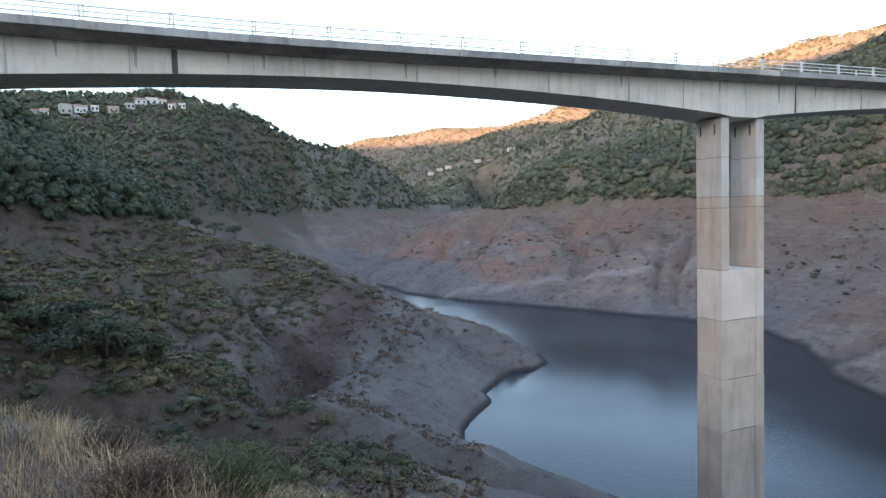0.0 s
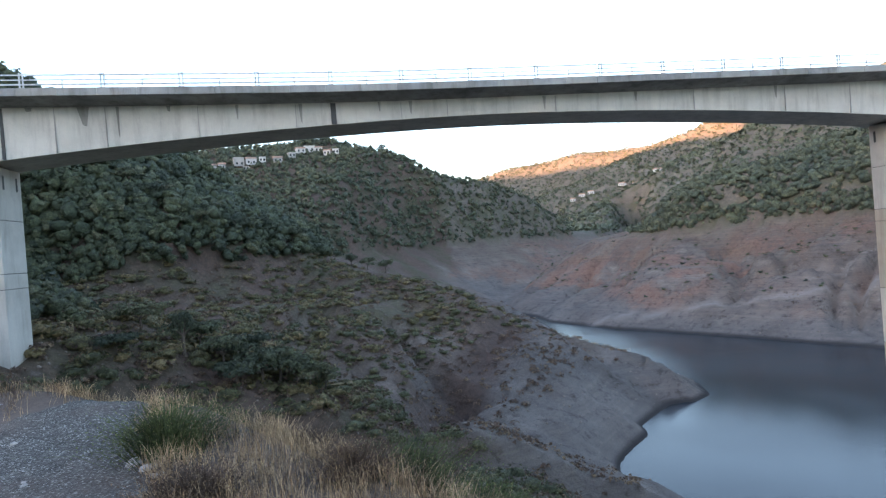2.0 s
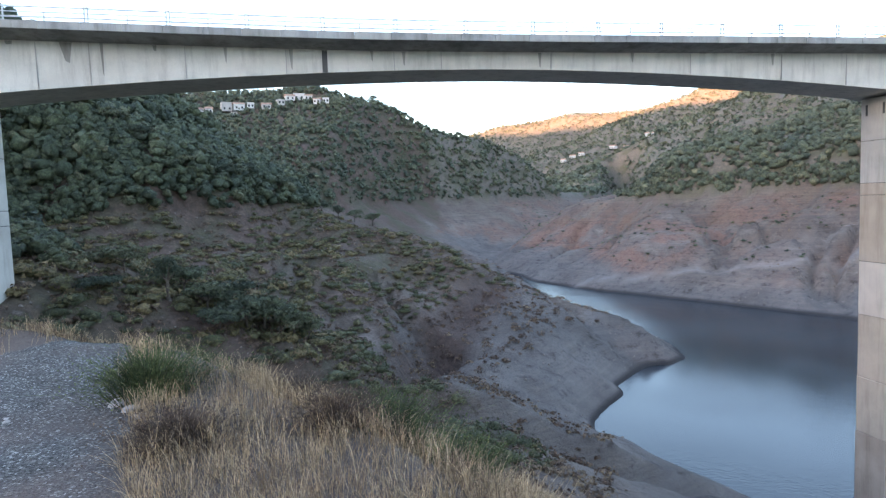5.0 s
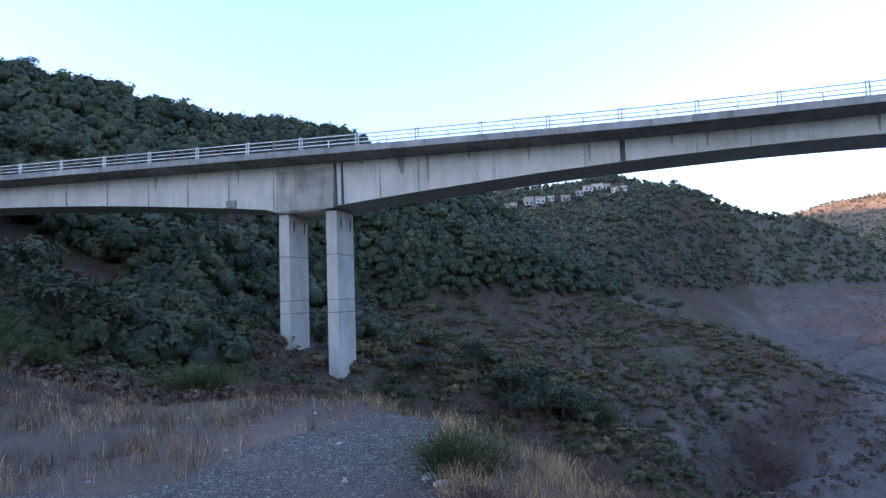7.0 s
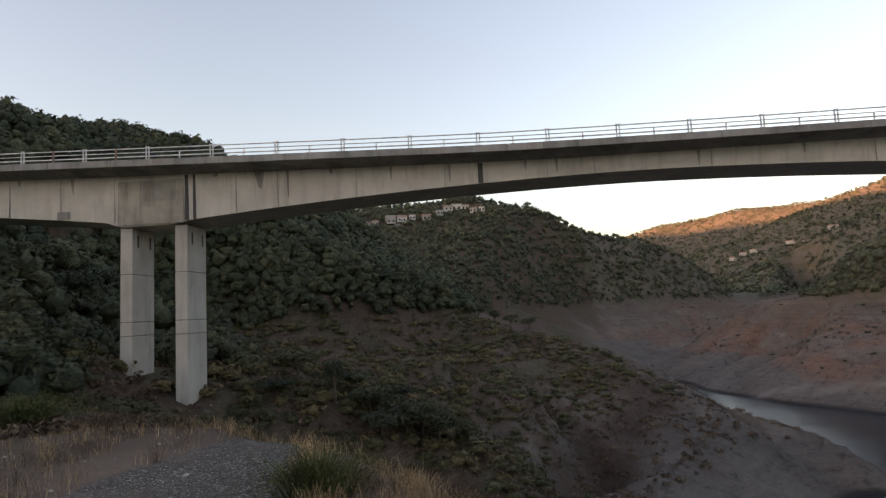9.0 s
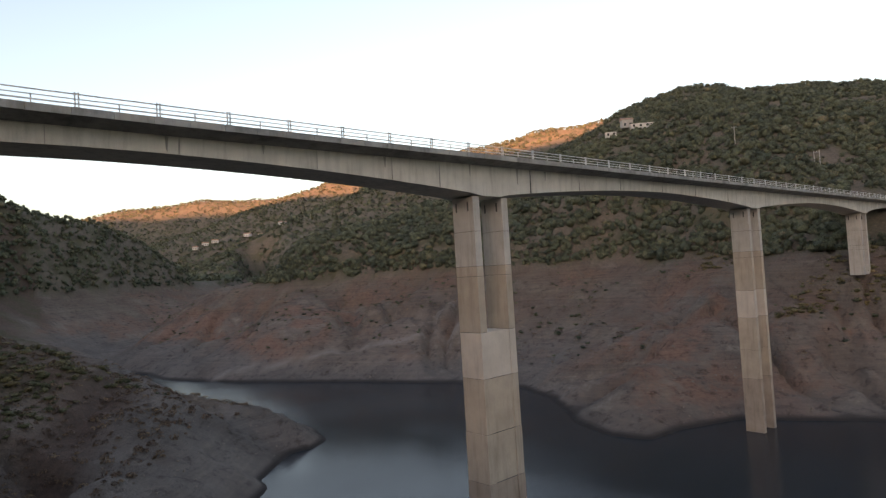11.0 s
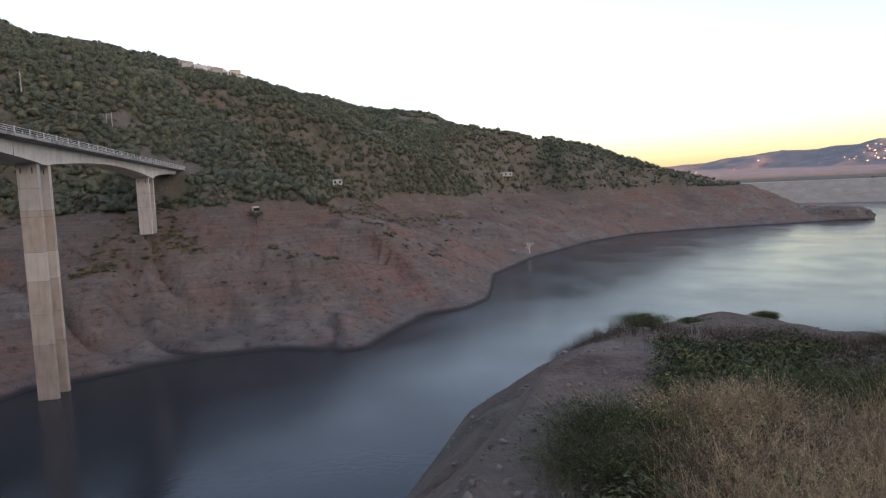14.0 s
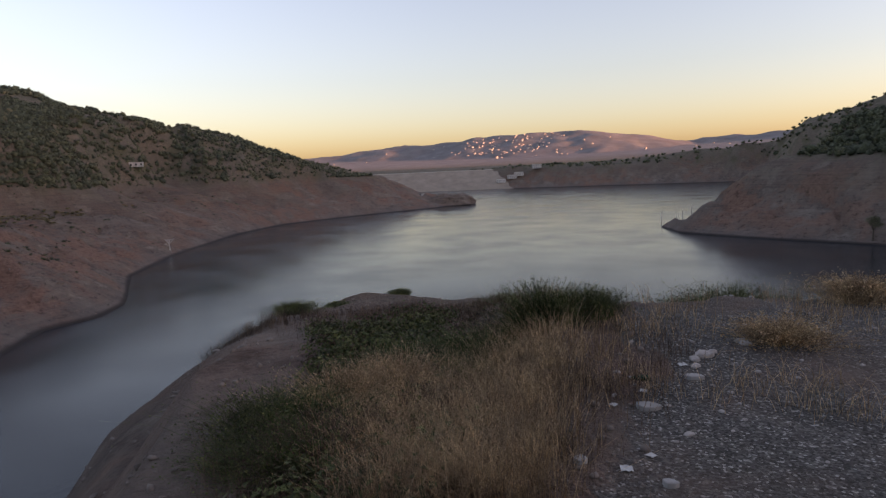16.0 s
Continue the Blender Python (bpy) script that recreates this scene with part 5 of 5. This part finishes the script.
for a_, d_ in ((78.9, 484), (79.5, 490), (80.1, 488), (80.7, 492), (81.3, 490), (81.9, 496), (82.5, 492), (83.1, 496), (83.6, 494), (79.1, 450), (80.4, 482), (81.6, 484)):
    g_ = rng_.uniform() < 0.35
    house(a_, d_, rng_.uniform(4, 8), rng_.uniform(4, 6), rng_.choice([2.8, 4.6]), PLASTER_GREY if g_ else PLASTER, GH if g_ else VH, rng_.uniform(-25, 25), rng_.uniform() < 0.4, 0.6)
house(59.0, 362, 6, 5, 4.4, PLASTER_GREY, GH, 15, True, 1.0)
house(60.4, 356, 14, 4, 2.2, PLASTER, "long low pale wall and shed on the ridge", 10, False, 1.0)
house(57.6, 356, 6, 5, 2.4, PLASTER, VH, 5, False, 1.0)
for a_, d_ in ((24.8, 1150), (26.0, 1080), (27.8, 1000), (20.5, 1150), (21.3, 1160), (22.1, 1165)):
    house(a_, d_, rng_.uniform(8, 14), 8, 4.5, PLASTER, VH, rng_.uniform(-30, 30), True, 2.0)
house(91.2, 352, 5, 4, 2.6, PLASTER, VH, 0, False, 0.6)
house(106.2, 538, 14, 5, 3.0, PLASTER, VH, 0, False, 0.6)
house(84.0, 236, 1.9, 1.6, 2.2, PLASTER, "small white hut at the top of the bare bank", 20, False, 0.5)
for a_ in (137.4, 138.4, 139.0, 140.6):
    house(a_, 1235, 18, 11, 7, PLASTER, "pale building beside the dam", 0, False, 2.0)


def far_village():
    """Tiny houses strewn over the distant mountain."""
    rng = np.random.default_rng(33)
    a = np.concatenate([rng.normal(139, 2.2, 80), rng.normal(135, 1.0, 25), rng.uniform(120, 158, 20)])
    d = np.concatenate([rng.uniform(3300, 3950, 80), rng.uniform(3500, 3900, 25), rng.uniform(3400, 4000, 20)])
    x, y = d * np.sin(np.radians(a)), d * np.cos(np.radians(a))
    z = heights(x, y)[0]
    bm = bmesh.new()
    for xi, yi, zi in zip(x, y, z):
        w = rng.uniform(3, 6)
        box(bm, xi - w, xi + w, yi - w, yi + w, zi - 3, zi + rng.uniform(2, 6))
    ob = new("far_village", bm_mesh("far_village", bm, PLASTER_GREY))
    tagged(ob, "pale houses strewn over the distant mountainside", "village", kind="stuff")


far_village()


def dead_tree(a, d, h):
    x, y = polar(a, d)
    root = new("dead_tree")
    root.location = (x, y, max(ground_z(x, y), -0.2) - 0.1)
    tagged(root, "bleached bare dead tree standing at the water's edge", "dead tree")
    rng = np.random.default_rng(4)

    def limb(bm, p0, p1, r0, r1):
        bmesh.ops.create_cone(bm, cap_ends=True, segments=6, radius1=r0, radius2=r1, depth=(p1 - p0).length,
                              matrix=Matrix.Translation((p0 + p1) / 2) @ (p1 - p0).to_track_quat('Z', 'Y').to_matrix().to_4x4())
    bm = bmesh.new()
    p = Vector((0, 0, 0))
    q = Vector((0.4, 0, h * 0.5))
    limb(bm, p, q, 0.32, 0.24)
    part("trunk", bm, DEADWOOD, root)
    for k in range(7):
        t = k * 0.95
        bm = bmesh.new()
        s0 = p.lerp(q, 0.45 + 0.08 * k)
        e = s0 + Vector((math.cos(t) * h * 0.3, math.sin(t) * h * 0.3, h * rng.uniform(0.12, 0.5)))
        limb(bm, s0, e, 0.17, 0.08)
        limb(bm, s0.lerp(e, 0.6), s0.lerp(e, 0.6) + Vector((rng.normal() * 0.8, rng.normal() * 0.8, h * 0.16)), 0.09, 0.04)
        part("branch", bm, DEADWOOD, root)


dead_tree(108.3, 356, 8.5)


def pole(a, d, h, label, arm=0.0, twin=False):
    x, y = polar(a, d)
    root = new("utility_pole" if arm else "post")
    root.matrix_world = Matrix.Translation((x, y, max(ground_z(x, y), 0) - 0.3)) @ Matrix.Rotation(radians(-a), 4, 'Z')
    tagged(root, label, "utility pole" if arm else "post", "poles")
    for o in ((-0.9, 0.9) if twin else (0.0,)):
        bm = bmesh.new()
        bmesh.ops.create_cone(bm, cap_ends=True, segments=8, radius1=0.2, radius2=0.13, depth=h, matrix=Matrix.Translation((o, 0, h / 2)))
        part("shaft", bm, CONCRETE_PIER if arm else DEADWOOD, root)
    if arm:
        part("crossarm", box(bmesh.new(), -arm / 2, arm / 2, -0.08, 0.08, h - 0.8, h - 0.6), STEEL, root)
        for o in (-arm * 0.42, 0.0, arm * 0.42):
            bm = bmesh.new()
            bmesh.ops.create_cone(bm, cap_ends=True, segments=8, radius1=0.09, radius2=0.05, depth=0.35, matrix=Matrix.Translation((o, 0, h - 0.42)))
            part("insulator", bm, PLASTER, root)


pole(73.2, 278, 7.5, "twin-legged concrete power pole among scrub", 2.2, True)
pole(67.5, 300, 9, "power pole near the hilltop", 2.0)
pole(162.5, 700, 14, "slender mast standing on the far hill", 1.2)
for a_, d_ in ((151.2, 392), (152.4, 385), (152.9, 383), (153.6, 380)):
    pole(a_, d_, 7.0, "bare weathered post standing at the water's edge")


# ---- the van on the bridge ----
def van(x, y):
    root = new("van")
    root.location = (x, y, Z_DECK + rise(x) + 0.02)
    tagged(root, "white delivery van on the bridge", "van")
    bm = bmesh.new()
    pts = [(-2.4, 0.35), (2.4, 0.35), (2.45, 0.95), (1.6, 1.05), (1.0, 1.6), (-2.35, 1.65)]
    a = [bm.verts.new((px, -0.9, pz)) for px, pz in pts]
    b = [bm.verts.new((px, 0.9, pz)) for px, pz in pts]
    for i in range(6):
        bm.faces.new((a[i], a[(i + 1) % 6], b[(i + 1) % 6], b[i]))
    bm.faces.new(a)
    bm.faces.new(b[::-1])
    bmesh.ops.recalc_face_normals(bm, faces=bm.faces)
    bmesh.ops.bevel(bm, geom=bm.edges[:], offset=0.07, segments=2, affect='EDGES')
    part("body", bm, VAN_WHITE, root)
    for yy in (-0.905, 0.885):
        part("side_window", box(bmesh.new(), 0.2, 1.15, yy, yy + 0.02, 1.05, 1.45), GLASS_DARK, root)
    for wx in (-1.5, 1.55):
        for yy in (-0.82, 0.82):
            bm = bmesh.new()
            bmesh.ops.create_cone(bm, cap_ends=True, segments=18, radius1=0.34, radius2=0.34, depth=0.22,
                                  matrix=Matrix.Translation((wx, yy, 0.34)) @ Matrix.Rotation(radians(90), 4, 'X'))
            part("wheel", bm, RUBBER, root)


van(0.0, 57.4)


# ---- stones and litter round the lookout ----
def stone(a, d, size, seed, mat, label, name="stone"):
    rng = np.random.default_rng(seed)
    bm = bmesh.new()
    bmesh.ops.create_icosphere(bm, subdivisions=2, radius=1.0)
    for v in bm.verts:
        k = 1 + 0.28 * noise.noise(v.co * 1.3 + Vector((seed, 0, 0))) + 0.12 * noise.noise(v.co * 3.1 + Vector((0, seed, 0)))
        v.co = Vector((v.co.x * size * k, v.co.y * size * k * 0.75, v.co.z * size * k * 0.5))
    ob = new(name, bm_mesh(name, bm, mat))
    x, y = polar(a, d)
    ob.matrix_world = Matrix.Translation((x, y, ground_z(x, y) + size * 0.12)) @ Matrix.Rotation(rng.uniform(0, 6), 4, 'Z')
    tagged(ob, label, "stone", "stones on the gravel")


rng_ = np.random.default_rng(40)
for i_ in range(90):
    stone(rng_.uniform(99, 136), rng_.uniform(12, 40), rng_.uniform(0.03, 0.12), 600 + i_, RUBBLE, "brown-grey stone on the bare mound")
for i_ in range(70):
    stone(rng_.uniform(144, 176), rng_.uniform(5.0, 13), rng_.uniform(0.015, 0.055), i_, ROCK, "small pale stone lying on the gravel")
for i_ in range(24):
    stone(rng_.uniform(-60, -20), rng_.uniform(7, 19), rng_.uniform(0.02, 0.07), 100 + i_, ROCK, "small pale stone lying on the gravel")
for i_ in range(40):
    stone(rng_.uniform(100, 134), rng_.uniform(14, 38), rng_.uniform(0.03, 0.12), 200 + i_, RUBBLE, "brown-grey stone on the bare mound")
for i_, (a_, d_, s_) in enumerate(((154.6, 8.9, 0.13), (153.9, 8.7, 0.09), (155.3, 9.1, 0.08), (154.0, 8.4, 0.07), (157.9, 9.6, 0.09), (-18.6, 9.6, 0.15), (-17.8, 9.2, 0.12), (-17.2, 8.8, 0.1))):
    stone(a_, d_, s_, 300 + i_, ROCK, "pale broken rubble lump at the gravel's edge")
stone(117.0, 478, 3.2, 400, ROCK, "large pale boulder at the waterline")
stone(118.5, 486, 1.6, 401, ROCK, "large pale boulder at the waterline")


def bottle(a, d):
    x, y = polar(a, d)
    root = new("bottle")
    root.matrix_world = Matrix.Translation((x, y, ground_z(x, y) + 0.035)) @ Matrix.Rotation(0.6, 4, 'Z') @ Matrix.Rotation(radians(90), 4, 'Y')
    tagged(root, "dark green glass bottle lying on the ground", "bottle")
    bm = bmesh.new()
    prof = [(0.0, -0.11), (0.034, -0.11), (0.036, 0.03), (0.015, 0.08), (0.013, 0.12), (0.0, 0.12)]
    vs = [bm.verts.new((r, 0, z)) for r, z in prof]
    es = [bm.edges.new((p, q)) for p, q in zip(vs, vs[1:])]
    bmesh.ops.spin(bm, geom=vs + es, cent=(0, 0, 0), axis=(0, 0, 1), angle=2 * math.pi, steps=14)
    bmesh.ops.remove_doubles(bm, verts=bm.verts, dist=0.0005)
    part("glass", bm, BOTTLE, root)
    bm = bmesh.new()
    bmesh.ops.create_cone(bm, cap_ends=True, segments=12, radius1=0.015, radius2=0.015, depth=0.03, matrix=Matrix.Translation((0, 0, 0.13)))
    part("cap", bm, LITTER, root)


bottle(149.4, 7.7)


def scrap(a, d, w, seed):
    rng = np.random.default_rng(seed)
    bm = bmesh.new()
    bmesh.ops.create_grid(bm, x_segments=5, y_segments=4, size=w)
    for v in bm.verts:
        v.co.z = 0.25 * w * noise.noise(v.co / w * 1.7 + Vector((seed, 0, 0)))
    bmesh.ops.solidify(bm, geom=bm.faces[:], thickness=0.004)
    x, y = polar(a, d)
    ob = new("litter", bm_mesh("litter", bm, LITTER))
    ob.matrix_world = Matrix.Translation((x, y, ground_z(x, y) + 0.02)) @ Matrix.Rotation(rng.uniform(0, 6), 4, 'Z')
    tagged(ob, "crumpled white scrap of litter on the ground", "litter", "litter on the gravel")


for i_, (a_, d_, w_) in enumerate(((148.1, 5.3, 0.07), (150.3, 5.6, 0.05), (147, 6.8, 0.05), (149.6, 7.3, 0.06), (152.9, 8.4, 0.07), (158, 10.6, 0.07))):
    scrap(a_, d_, w_ * 0.75, i_)


def broken_piece(a, d, w, depth, seed):
    """A thin broken piece of concrete lying flat."""
    rng = np.random.default_rng(seed)
    bm = bmesh.new()
    n = 7
    ring = [(math.cos(k * 6.283 / n) * w * rng.uniform(0.75, 1.1), math.sin(k * 6.283 / n) * depth * rng.uniform(0.75, 1.1)) for k in range(n)]
    prism(bm, ring, -0.02, 0.035)
    bmesh.ops.bevel(bm, geom=bm.edges[:], offset=0.008, segments=1, affect='EDGES')
    x, y = polar(a, d)
    ob = new("broken_concrete", bm_mesh("broken_concrete", bm, CONCRETE_KERB))
    ob.matrix_world = Matrix.Translation((x, y, ground_z(x, y) + 0.012)) @ Matrix.Rotation(radians(-a), 4, 'Z') @ Matrix.Rotation(rng.uniform(-0.08, 0.08), 4, 'X')
    tagged(ob, "thin broken piece of grey concrete lying on gravel", "rubble", "broken concrete on the gravel")


for i_, (a_, d_, w_, p_) in enumerate(((153.8, 7.9, 0.16, 0.12), (150.0, 6.8, 0.17, 0.14), (142.0, 10.4, 0.16, 0.16), (157.7, 9.7, 0.13, 0.12), (144.0, 5.4, 0.09, 0.08), (151.9, 5.1, 0.09, 0.07))):
    broken_piece(a_, d_, w_ * 0.8, p_ * 0.8, 50 + i_)
